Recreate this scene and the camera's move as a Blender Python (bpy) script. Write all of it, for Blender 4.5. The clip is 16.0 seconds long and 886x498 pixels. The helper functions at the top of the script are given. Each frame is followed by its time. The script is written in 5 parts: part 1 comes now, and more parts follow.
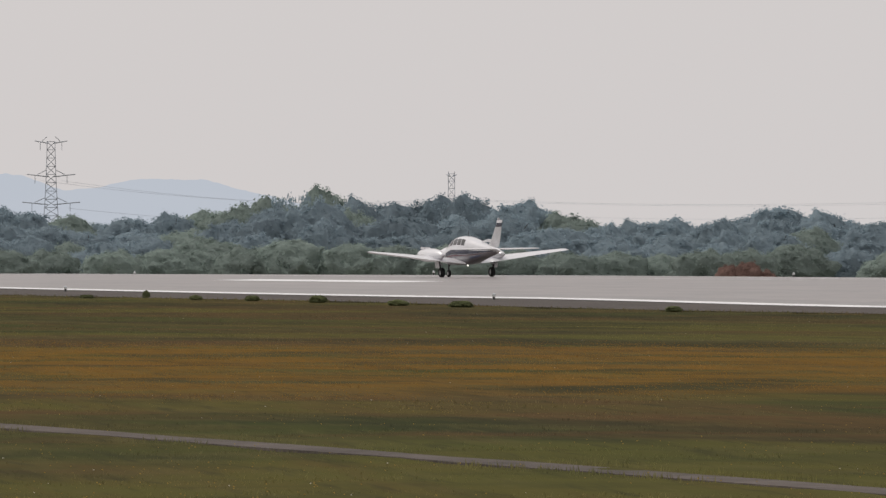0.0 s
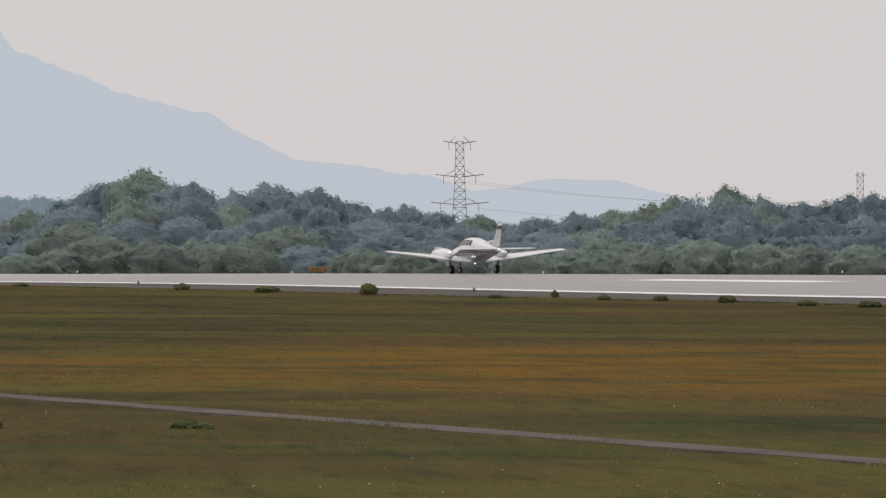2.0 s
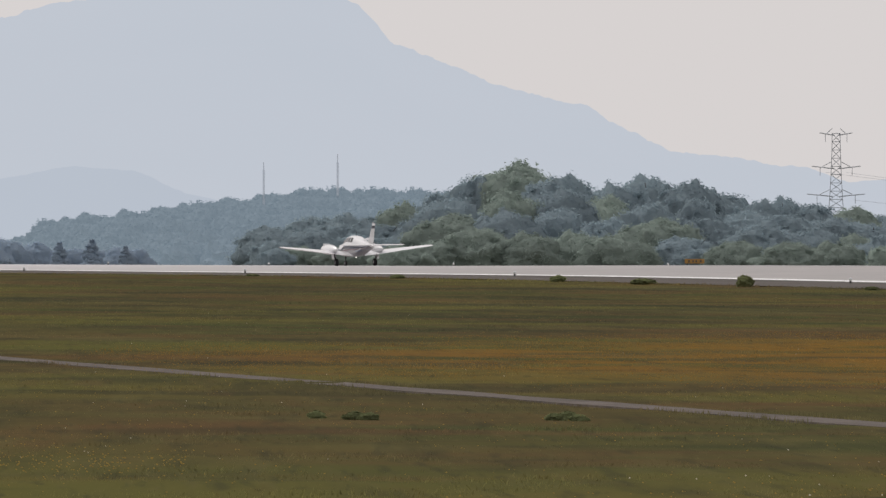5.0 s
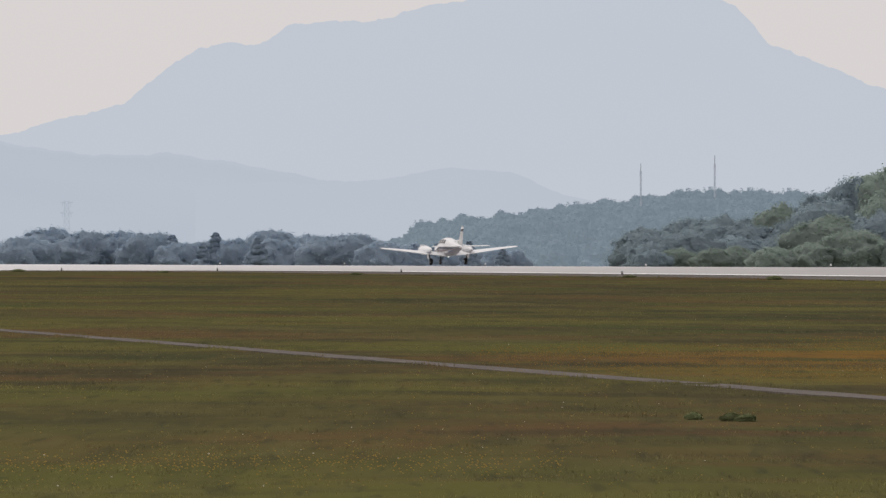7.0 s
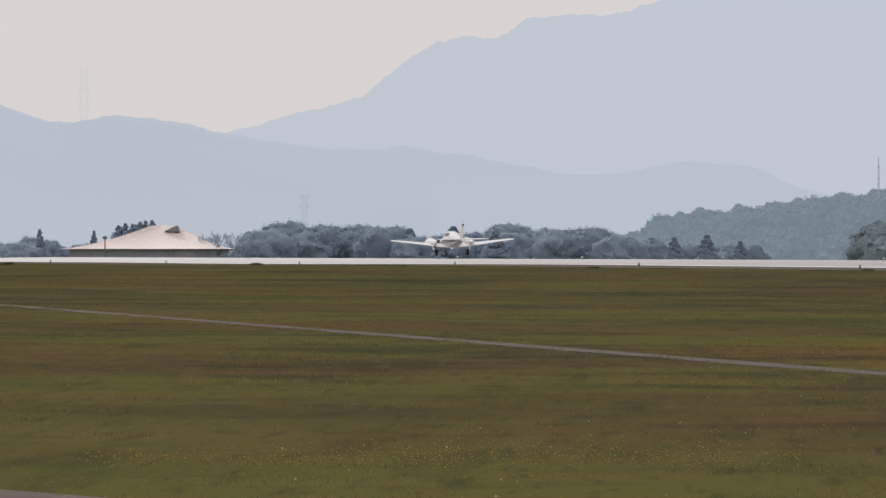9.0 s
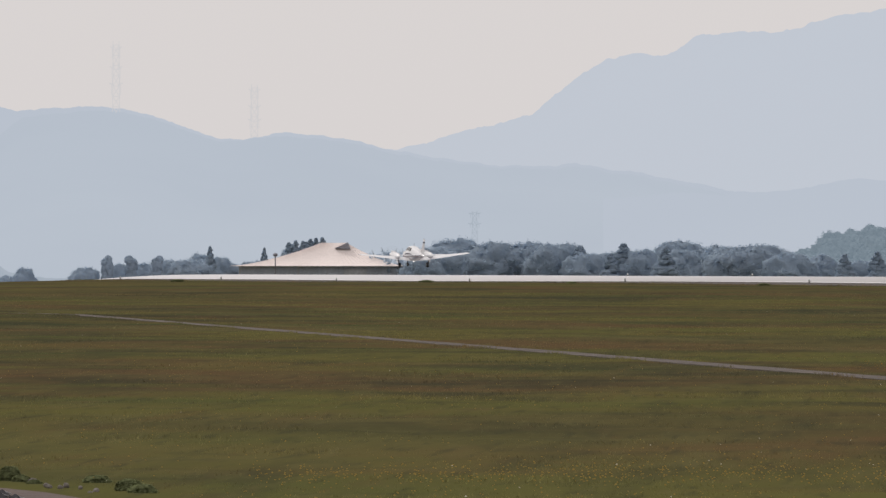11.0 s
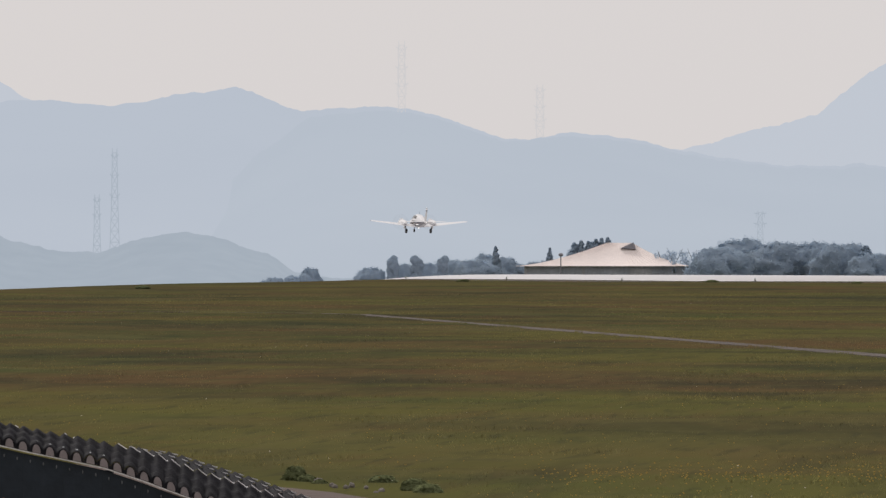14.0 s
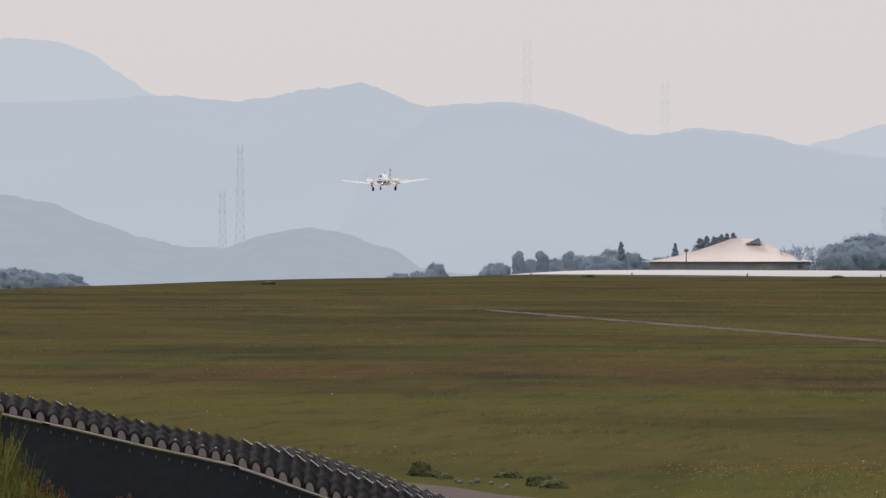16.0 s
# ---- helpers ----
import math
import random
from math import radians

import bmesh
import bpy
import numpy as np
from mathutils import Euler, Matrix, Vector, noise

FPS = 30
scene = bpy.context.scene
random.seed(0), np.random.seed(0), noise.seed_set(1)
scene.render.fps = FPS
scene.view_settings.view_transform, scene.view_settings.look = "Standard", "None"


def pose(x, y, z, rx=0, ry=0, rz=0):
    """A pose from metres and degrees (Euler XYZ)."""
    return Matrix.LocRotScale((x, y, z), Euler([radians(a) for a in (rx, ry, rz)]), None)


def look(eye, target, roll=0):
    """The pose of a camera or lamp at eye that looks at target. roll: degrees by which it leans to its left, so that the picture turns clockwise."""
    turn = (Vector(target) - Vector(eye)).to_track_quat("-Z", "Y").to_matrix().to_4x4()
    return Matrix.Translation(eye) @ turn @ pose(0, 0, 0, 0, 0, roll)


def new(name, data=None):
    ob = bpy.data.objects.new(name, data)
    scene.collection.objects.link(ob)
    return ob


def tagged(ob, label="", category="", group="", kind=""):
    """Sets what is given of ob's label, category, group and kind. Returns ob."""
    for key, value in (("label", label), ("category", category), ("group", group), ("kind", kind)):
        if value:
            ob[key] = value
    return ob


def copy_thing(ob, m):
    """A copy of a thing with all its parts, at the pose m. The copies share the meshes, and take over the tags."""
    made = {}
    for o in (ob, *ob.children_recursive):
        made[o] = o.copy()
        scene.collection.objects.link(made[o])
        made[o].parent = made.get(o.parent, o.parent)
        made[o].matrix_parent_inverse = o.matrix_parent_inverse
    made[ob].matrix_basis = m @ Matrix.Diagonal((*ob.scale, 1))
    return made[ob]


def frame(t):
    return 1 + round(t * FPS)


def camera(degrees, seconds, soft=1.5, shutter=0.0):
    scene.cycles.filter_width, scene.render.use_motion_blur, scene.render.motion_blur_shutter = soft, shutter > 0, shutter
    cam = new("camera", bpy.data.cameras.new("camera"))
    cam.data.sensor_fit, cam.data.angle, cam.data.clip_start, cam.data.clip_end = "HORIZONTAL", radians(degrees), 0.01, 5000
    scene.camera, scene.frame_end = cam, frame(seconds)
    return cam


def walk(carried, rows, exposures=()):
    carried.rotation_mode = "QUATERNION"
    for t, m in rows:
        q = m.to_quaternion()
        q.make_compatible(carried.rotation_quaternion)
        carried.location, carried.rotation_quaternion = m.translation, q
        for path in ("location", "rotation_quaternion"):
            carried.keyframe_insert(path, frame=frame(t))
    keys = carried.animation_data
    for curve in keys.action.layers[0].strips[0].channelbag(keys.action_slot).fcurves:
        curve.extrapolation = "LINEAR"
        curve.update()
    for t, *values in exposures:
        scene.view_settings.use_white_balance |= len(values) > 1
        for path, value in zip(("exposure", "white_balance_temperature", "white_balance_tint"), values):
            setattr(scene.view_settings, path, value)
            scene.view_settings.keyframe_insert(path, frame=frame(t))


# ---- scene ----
EYE = 2.05
cam = camera(5.508, 16.0, soft=1.4)
# seconds, bearing right of the runway's direction, pitch
PAN = [
    (0.0, 20.967, 0.021),
    (0.5, 20.542, -0.091),
    (1.0, 19.540, -0.014),
    (1.5, 18.827, -0.025),
    (2.0, 18.426, 0.021),
    (2.5, 17.987, 0.032),
    (3.0, 17.495, 0.056),
    (3.2, 17.368, 0.053),
    (5.3, 15.691, -0.035),
    (5.5, 15.393, -0.035),
    (6.0, 14.774, -0.021),
    (6.5, 14.222, -0.004),
    (7.0, 13.740, -0.021),
    (7.5, 13.213, -0.051),
    (8.0, 13.020, -0.039),
    (8.5, 12.647, -0.039),
    (8.7, 12.471, -0.070),
    (10.8, 11.375, 0.098),
    (11.0, 11.203, 0.046),
    (11.5, 10.893, 0.039),
    (12.0, 10.380, -0.018),
    (12.5, 10.053, -0.077),
    (13.0, 9.825, -0.084),
    (13.5, 9.540, -0.007),
    (14.0, 9.427, 0.046),
    (14.5, 9.224, 0.018),
    (15.0, 8.963, 0.077),
    (15.5, 8.753, 0.127),
    (16.0, 8.647, 0.018),
]
walk(cam, [(t, pose(0, 0, EYE, 90 + pitch, 0, -bearing)) for t, bearing, pitch in PAN], exposures=[(0.0, -0.03), (3.0, 0.02), (7.0, 0.08), (16.0, 0.08)])
# ---- light ----
SUN_BEARING, SUN_HEIGHT = -25.0, 42.0
world = bpy.data.worlds.new("hazy_sky")
scene.world = world
world.use_nodes = True
wn, wl = world.node_tree.nodes, world.node_tree.links
wn.clear()
sky = wn.new("ShaderNodeTexSky")
sky.sky_type, sky.sun_disc = "NISHITA", False
sky.sun_elevation, sky.sun_rotation = radians(SUN_HEIGHT), radians(SUN_BEARING)
sky.dust_density, sky.air_density = 6.0, 1.2
clear_sky = wn.new("ShaderNodeBackground")
clear_sky.inputs["Strength"].default_value = 0.06
haze = wn.new("ShaderNodeBackground")
haze.inputs["Color"].default_value = (0.715, 0.68, 0.675, 1)
haze.inputs["Strength"].default_value = 1.0
blend = wn.new("ShaderNodeMixShader")
blend.inputs["Fac"].default_value = 0.9
wout = wn.new("ShaderNodeOutputWorld")
wl.new(sky.outputs["Color"], clear_sky.inputs["Color"])
wl.new(clear_sky.outputs[0], blend.inputs[1])
wl.new(haze.outputs[0], blend.inputs[2])
wl.new(blend.outputs[0], wout.inputs["Surface"])

sun = new("sun", bpy.data.lights.new("sun", "SUN"))
sun.data.energy, sun.data.angle, sun.data.color = 1.4, radians(6), (1.0, 0.95, 0.90)
sun.matrix_world = look((math.sin(radians(SUN_BEARING)) * 100, math.cos(radians(SUN_BEARING)) * 100, math.tan(radians(SUN_HEIGHT)) * 100), (0, 0, 0))


# ---- helpers of this scene ----
def smooth(a, b, v):
    u = min(1.0, max(0.0, (v - a) / (b - a)))
    return u * u * (3 - 2 * u)


def along(points, v):
    """Smooth height over a few knots."""
    if v <= points[0][0]:
        return points[0][1]
    for (a, p), (b, q) in zip(points, points[1:]):
        if v <= b:
            return p + (q - p) * smooth(a, b, v)
    return points[-1][1]


def polar(bearing, distance):
    return distance * math.sin(radians(bearing)), distance * math.cos(radians(bearing))


def fbm(x, y, z=0.0, octaves=4):
    return noise.fractal(Vector((x, y, z)), 1.0, 2.0, octaves)


NEAR_EDGE, CENTRE, FAR_EDGE, SHOULDER = 150.0, 180.0, 210.0, 140.0
EDGE_KNOTS = [(250, -0.3), (341, -0.2), (384, -0.02), (504, 0.26), (624, 0.22), (804, -0.08), (1000, -0.3)]
CROWN_KNOTS = [(300, 0.45), (450, 0.70), (530, 0.74), (675, 0.44), (810, 0.26), (1000, 0.05), (1100, -0.18), (1300, -0.5)]


def brow(x, y):
    """The field falls away beyond the brow of its plateau."""
    s = ((y - 481.4) - 4.35 * (x - 49.7)) / 4.46
    fall = min(3.0 + 0.006 * max(0.0, y - 900.0), 0.004 * s * s) if s > 0 else 0.0
    return fall * (1 - smooth(0.168, 0.182, x / max(y, 1.0)))


def pavement_height(x, y):
    edge, crown = along(EDGE_KNOTS, y), along(CROWN_KNOTS, y)
    if x < NEAR_EDGE:
        z = edge - (NEAR_EDGE - x) * 0.006
    elif x < CENTRE:
        u = (CENTRE - x) / (CENTRE - NEAR_EDGE)
        z = edge + (crown - edge) * (1 - u * u)
    else:
        z = crown - (x - CENTRE) * 0.004
    return z - brow(x, y)


def field_height(x, y):
    if y < 0:
        return 0.0
    if x <= SHOULDER:
        base = pavement_height(SHOULDER, y) + brow(SHOULDER, y)
        z = base * smooth(30, SHOULDER, x) - brow(x, y)
        return z
    if x < FAR_EDGE + 12:
        return pavement_height(x, y) - 0.06
    level = pavement_height(FAR_EDGE + 12, y) + brow(FAR_EDGE + 12, y)
    return level - 0.06 - 3.0 * smooth(FAR_EDGE + 14, FAR_EDGE + 75, x) - brow(x, y)


def mesh_object(name, bm, material, parent=None, label="", shade=False):
    me = bpy.data.meshes.new(name)
    bm.to_mesh(me)
    bm.free()
    if shade:
        for p in me.polygons:
            p.use_smooth = True
    me.materials.append(material)
    ob = new(name, me)
    if parent:
        ob.parent = parent
    if label:
        ob["label"] = label
    return ob


part = mesh_object


def from_arrays(name, verts, faces, material, smooth_faces=False):
    me = bpy.data.meshes.new(name)
    me.from_pydata(verts, [], faces)
    me.materials.append(material)
    if smooth_faces:
        me.polygons.foreach_set("use_smooth", [True] * len(me.polygons))
    return new(name, me)


# ---- materials ----
def material(name, colour, rough=0.6, metal=0.0, vary=0.25, size=1.0, bump=0.0, specular=0.5, random_object=0.0, dark=None, translucent=0.0, streaks=0.0):
    m = bpy.data.materials.new(name)
    m.use_nodes = True
    nt = m.node_tree
    b = nt.nodes["Principled BSDF"]
    b.inputs["Roughness"].default_value, b.inputs["Metallic"].default_value = rough, metal
    b.inputs["Specular IOR Level"].default_value = specular
    tc = nt.nodes.new("ShaderNodeTexCoord")
    n1, n2 = nt.nodes.new("ShaderNodeTexNoise"), nt.nodes.new("ShaderNodeTexNoise")
    n1.inputs["Scale"].default_value, n2.inputs["Scale"].default_value = 1.0 / size, 7.0 / size
    n1.inputs["Detail"].default_value = n2.inputs["Detail"].default_value = 5
    for n in (n1, n2):
        nt.links.new(tc.outputs["Object"], n.inputs["Vector"])
    add = nt.nodes.new("ShaderNodeMath")
    add.operation = "ADD"
    nt.links.new(n1.outputs["Fac"], add.inputs[0])
    nt.links.new(n2.outputs["Fac"], add.inputs[1])
    value = add.outputs[0]
    if streaks:
        stretch = nt.nodes.new("ShaderNodeMapping")
        stretch.inputs["Scale"].default_value = (0.55, 0.012, 1.0)
        n3 = nt.nodes.new("ShaderNodeTexNoise")
        n3.inputs["Scale"].default_value, n3.inputs["Detail"].default_value, n3.inputs["Roughness"].default_value = 1.0, 6, 0.7
        nt.links.new(tc.outputs["Object"], stretch.inputs["Vector"])
        nt.links.new(stretch.outputs[0], n3.inputs["Vector"])
        lines = nt.nodes.new("ShaderNodeMath")
        lines.operation = "MULTIPLY_ADD"
        lines.inputs[1].default_value, lines.inputs[2].default_value = streaks, -streaks / 2
        nt.links.new(n3.outputs["Fac"], lines.inputs[0])
        add3 = nt.nodes.new("ShaderNodeMath")
        add3.operation = "ADD"
        nt.links.new(value, add3.inputs[0])
        nt.links.new(lines.outputs[0], add3.inputs[1])
        value = add3.outputs[0]
    if random_object:
        info = nt.nodes.new("ShaderNodeObjectInfo")
        mul = nt.nodes.new("ShaderNodeMath")
        mul.operation = "MULTIPLY_ADD"
        mul.inputs[1].default_value, mul.inputs[2].default_value = random_object, -random_object / 2
        nt.links.new(info.outputs["Random"], mul.inputs[0])
        add2 = nt.nodes.new("ShaderNodeMath")
        add2.operation = "ADD"
        nt.links.new(value, add2.inputs[0])
        nt.links.new(mul.outputs[0], add2.inputs[1])
        value = add2.outputs[0]
    ramp = nt.nodes.new("ShaderNodeMapRange")
    ramp.inputs["From Min"].default_value, ramp.inputs["From Max"].default_value = 0.6, 1.4
    nt.links.new(value, ramp.inputs["Value"])
    if translucent:
        glow = nt.nodes.new("ShaderNodeBsdfTranslucent")
        both = nt.nodes.new("ShaderNodeMixShader")
        both.inputs[0].default_value = translucent
        nt.links.new(b.outputs[0], both.inputs[1])
        nt.links.new(glow.outputs[0], both.inputs[2])
        nt.links.new(both.outputs[0], nt.nodes["Material Output"].inputs["Surface"])
    mix = nt.nodes.new("ShaderNodeMix")
    mix.data_type = "RGBA"
    low = dark or [c * (1 - vary) for c in colour]
    mix.inputs[6].default_value = (*low, 1)
    mix.inputs[7].default_value = (*[min(1, c * (1 + vary)) for c in colour], 1)
    nt.links.new(ramp.outputs[0], mix.inputs[0])
    nt.links.new(mix.outputs[2], b.inputs["Base Color"])
    if translucent:
        nt.links.new(mix.outputs[2], glow.inputs["Color"])
    if bump:
        bp = nt.nodes.new("ShaderNodeBump")
        bp.inputs["Strength"].default_value, bp.inputs["Distance"].default_value = bump, size * 0.1
        nt.links.new(n2.outputs["Fac"], bp.inputs["Height"])
        nt.links.new(bp.outputs[0], b.inputs["Normal"])
    return m


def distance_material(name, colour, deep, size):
    """Far hills: haze put into the colour of a plain backdrop that glows faintly."""
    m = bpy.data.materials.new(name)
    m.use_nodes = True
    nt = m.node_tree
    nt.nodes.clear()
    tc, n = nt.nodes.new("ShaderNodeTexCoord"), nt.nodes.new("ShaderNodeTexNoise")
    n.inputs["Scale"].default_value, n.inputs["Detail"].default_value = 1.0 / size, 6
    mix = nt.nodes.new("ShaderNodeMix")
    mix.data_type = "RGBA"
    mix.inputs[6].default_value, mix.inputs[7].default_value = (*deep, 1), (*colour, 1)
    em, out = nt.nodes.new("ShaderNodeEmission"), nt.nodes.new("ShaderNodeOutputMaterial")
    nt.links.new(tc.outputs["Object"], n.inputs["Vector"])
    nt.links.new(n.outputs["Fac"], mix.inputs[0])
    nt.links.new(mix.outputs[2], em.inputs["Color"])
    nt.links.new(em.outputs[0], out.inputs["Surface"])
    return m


def field_colour(nt):
    """Meadow colour by place: olive grass, dry brown bands and a broad drift of orange flowers."""
    N, L = nt.nodes, nt.links
    geo = N.new("ShaderNodeNewGeometry")

    def noise_at(scale, detail=4, rough=0.55):
        n = N.new("ShaderNodeTexNoise")
        n.inputs["Scale"].default_value, n.inputs["Detail"].default_value, n.inputs["Roughness"].default_value = scale, detail, rough
        L.new(geo.outputs["Position"], n.inputs["Vector"])
        return n.outputs["Fac"]

    def banded(across, away, shift, detail=5):
        m, n = N.new("ShaderNodeMapping"), N.new("ShaderNodeTexNoise")
        m.inputs["Scale"].default_value, m.inputs["Location"].default_value = (across, away, 1.0), (shift, shift, 0)
        n.inputs["Scale"].default_value, n.inputs["Detail"].default_value, n.inputs["Roughness"].default_value = 1.0, detail, 0.6
        L.new(geo.outputs["Position"], m.inputs["Vector"])
        L.new(m.outputs[0], n.inputs["Vector"])
        return n.outputs["Fac"]

    def view_streaks(across, away, shift):
        """Mottles stretched along the camera's view, longer than wide, to outlast foreshortening."""
        m, n = N.new("ShaderNodeMapping"), N.new("ShaderNodeTexNoise")
        m.vector_type = "TEXTURE"
        m.inputs["Rotation"].default_value = (0, 0, radians(-14))
        m.inputs["Scale"].default_value, m.inputs["Location"].default_value = (1 / across, 1 / away, 1.0), (shift, shift, 0)
        n.inputs["Scale"].default_value, n.inputs["Detail"].default_value, n.inputs["Roughness"].default_value = 1.0, 4, 0.6
        L.new(geo.outputs["Position"], m.inputs["Vector"])
        L.new(m.outputs[0], n.inputs["Vector"])
        return n.outputs["Fac"]

    def ramp(value, a, b, c=0.0, d=1.0):
        r = N.new("ShaderNodeMapRange")
        r.interpolation_type = "SMOOTHSTEP"
        for key, v in zip(("From Min", "From Max", "To Min", "To Max"), (a, b, c, d)):
            r.inputs[key].default_value = v
        L.new(value, r.inputs["Value"])
        return r.outputs[0]

    def mixed(factor, a, b):
        m = N.new("ShaderNodeMix")
        m.data_type = "RGBA"
        L.new(factor, m.inputs[0])
        for socket, c in ((m.inputs[6], a), (m.inputs[7], b)):
            if isinstance(c, tuple):
                socket.default_value = (*c, 1)
            else:
                L.new(c, socket)
        return m.outputs[2]

    def times(a, b):
        m = N.new("ShaderNodeMath")
        m.operation = "MULTIPLY"
        L.new(a, m.inputs[0])
        L.new(b, m.inputs[1])
        return m.outputs[0]

    base = mixed(ramp(noise_at(0.07), 0.38, 0.62), GRASS_OLIVE, GRASS_GREEN)
    base = mixed(ramp(noise_at(0.13, 5), 0.50, 0.66, 0, 0.85), base, GRASS_BROWN)
    base = mixed(ramp(noise_at(0.045, 5), 0.56, 0.68, 0, 0.7), base, GRASS_DARK)
    base = mixed(ramp(banded(0.06, 0.017, 3.0), 0.47, 0.62, 0, 0.75), base, GRASS_BROWN)
    base = mixed(ramp(banded(0.09, 0.03, 11.0), 0.50, 0.64, 0, 0.7), base, GRASS_DARK)
    base = mixed(ramp(banded(0.11, 0.025, 27.0), 0.52, 0.66, 0, 0.6), base, GRASS_PALE)
    base = mixed(ramp(banded(0.040, 0.035, 71.0, 3), 0.49, 0.60, 0, 0.70), base, GRASS_LUSH)
    base = mixed(ramp(banded(0.050, 0.045, 83.0, 3), 0.52, 0.64, 0, 0.38), base, GRASS_BROWN)
    base = mixed(ramp(banded(0.070, 0.050, 97.0, 3), 0.54, 0.64, 0, 0.60), base, GRASS_DARK)
    drift = N.new("ShaderNodeMapping")
    drift.vector_type = "TEXTURE"
    drift.inputs["Location"].default_value = (64.0, 164.0, 0)
    drift.inputs["Rotation"].default_value = (0, 0, radians(-21.6))
    drift.inputs["Scale"].default_value = (23, 50, 1000)
    L.new(geo.outputs["Position"], drift.inputs["Vector"])
    far = N.new("ShaderNodeVectorMath")
    far.operation = "LENGTH"
    L.new(drift.outputs[0], far.inputs[0])
    orange = times(ramp(far.outputs["Value"], 1.05, 0.55), ramp(noise_at(0.16, 6), 0.38, 0.58, 0.05, 0.85))
    base = mixed(orange, base, FLOWER_ORANGE)
    lush = N.new("ShaderNodeMapping")
    lush.vector_type = "TEXTURE"
    lush.inputs["Location"].default_value, lush.inputs["Scale"].default_value = (11.0, 95.0, 0), (13, 60, 1000)
    L.new(geo.outputs["Position"], lush.inputs["Vector"])
    near = N.new("ShaderNodeVectorMath")
    near.operation = "LENGTH"
    L.new(lush.outputs[0], near.inputs[0])
    base = mixed(ramp(near.outputs["Value"], 1.2, 0.4, 0.0, 0.5), base, GRASS_LUSH)
    base = mixed(ramp(noise_at(0.42, 4, 0.5), 0.52, 0.74, 0.0, 0.35), base, GRASS_DARK)
    base = mixed(ramp(noise_at(0.31, 4, 0.5), 0.54, 0.70, 0.0, 0.35), base, GRASS_PALE)
    base = mixed(ramp(view_streaks(0.9, 0.08, 5.0), 0.50, 0.70, 0.0, 0.38), base, GRASS_DARK)
    base = mixed(ramp(view_streaks(1.2, 0.10, 17.0), 0.52, 0.70, 0.0, 0.35), base, GRASS_PALE)
    base = mixed(ramp(view_streaks(1.0, 0.07, 59.0), 0.54, 0.70, 0.0, 0.3), base, GRASS_BROWN)
    base = mixed(ramp(view_streaks(4.5, 0.30, 31.0), 0.52, 0.72, 0.0, 0.35), base, GRASS_PALE)
    base = mixed(ramp(view_streaks(4.0, 0.26, 41.0), 0.52, 0.70, 0.0, 0.45), base, GRASS_DARK)
    return base


# Blue is raised in the grass tones to stand in for haze.
GRASS_OLIVE, GRASS_GREEN = (0.087, 0.075, 0.035), (0.064, 0.074, 0.032)
GRASS_LUSH = (0.112, 0.105, 0.036)
GRASS_PALE = (0.118, 0.105, 0.048)
GRASS_BROWN, GRASS_DARK, FLOWER_ORANGE = (0.108, 0.070, 0.038), (0.041, 0.043, 0.029), (0.195, 0.109, 0.031)


def meadow_material(name, blades):
    m = bpy.data.materials.new(name)
    m.use_nodes = True
    nt = m.node_tree
    b = nt.nodes["Principled BSDF"]
    b.inputs["Roughness"].default_value, b.inputs["Specular IOR Level"].default_value = 0.9, 0.0
    colour = field_colour(nt)
    geo = nt.nodes.new("ShaderNodeNewGeometry")
    if blades:
        # Blade colour brightened over the soil's to offset light lost on upright faces.
        r = nt.nodes.new("ShaderNodeMapRange")
        r.inputs["To Min"].default_value, r.inputs["To Max"].default_value = 1.55, 2.15
        nt.links.new(geo.outputs["Random Per Island"], r.inputs["Value"])
        mul = nt.nodes.new("ShaderNodeVectorMath")
        mul.operation = "SCALE"
        nt.links.new(colour, mul.inputs[0])
        nt.links.new(r.outputs[0], mul.inputs["Scale"])
        colour = mul.outputs[0]
        glow, both = nt.nodes.new("ShaderNodeBsdfTranslucent"), nt.nodes.new("ShaderNodeMixShader")
        both.inputs[0].default_value = 0.6
        nt.links.new(colour, glow.inputs["Color"])
        nt.links.new(b.outputs[0], both.inputs[1])
        nt.links.new(glow.outputs[0], both.inputs[2])
        nt.links.new(both.outputs[0], nt.nodes["Material Output"].inputs["Surface"])
    else:
        n = nt.nodes.new("ShaderNodeTexNoise")
        n.inputs["Scale"].default_value, n.inputs["Detail"].default_value = 9.0, 6
        nt.links.new(geo.outputs["Position"], n.inputs["Vector"])
        bp = nt.nodes.new("ShaderNodeBump")
        bp.inputs["Strength"].default_value, bp.inputs["Distance"].default_value = 0.5, 0.06
        nt.links.new(n.outputs["Fac"], bp.inputs["Height"])
        nt.links.new(bp.outputs[0], b.inputs["Normal"])
    nt.links.new(colour, b.inputs["Base Color"])
    return m


grass_mat = meadow_material("meadow_soil", False)
blade_mat = meadow_material("meadow_blades", True)
flower_yellow = material("flower_yellow", (0.32, 0.22, 0.06), 0.8, size=0.5, specular=0.1)
flower_orange = material("flower_orange", (0.27, 0.15, 0.028), 0.8, size=0.5, specular=0.1)
flower_white = material("flower_white", (0.6, 0.56, 0.45), 0.8, size=0.5, specular=0.1)
asphalt = material("asphalt", (0.150, 0.124, 0.113), 0.28, vary=0.45, size=7, bump=0.04, specular=0.45, streaks=1.5)
# Mirage sheen of the sky painted in: asphalt turns paler with distance.
sheen_tree = asphalt.node_tree
sheen_b = sheen_tree.nodes["Principled BSDF"]
sheen_geo, sheen_sep, sheen_mix, sheen_ramp = (sheen_tree.nodes.new(n) for n in ("ShaderNodeNewGeometry", "ShaderNodeSeparateXYZ", "ShaderNodeMix", "ShaderNodeMapRange"))
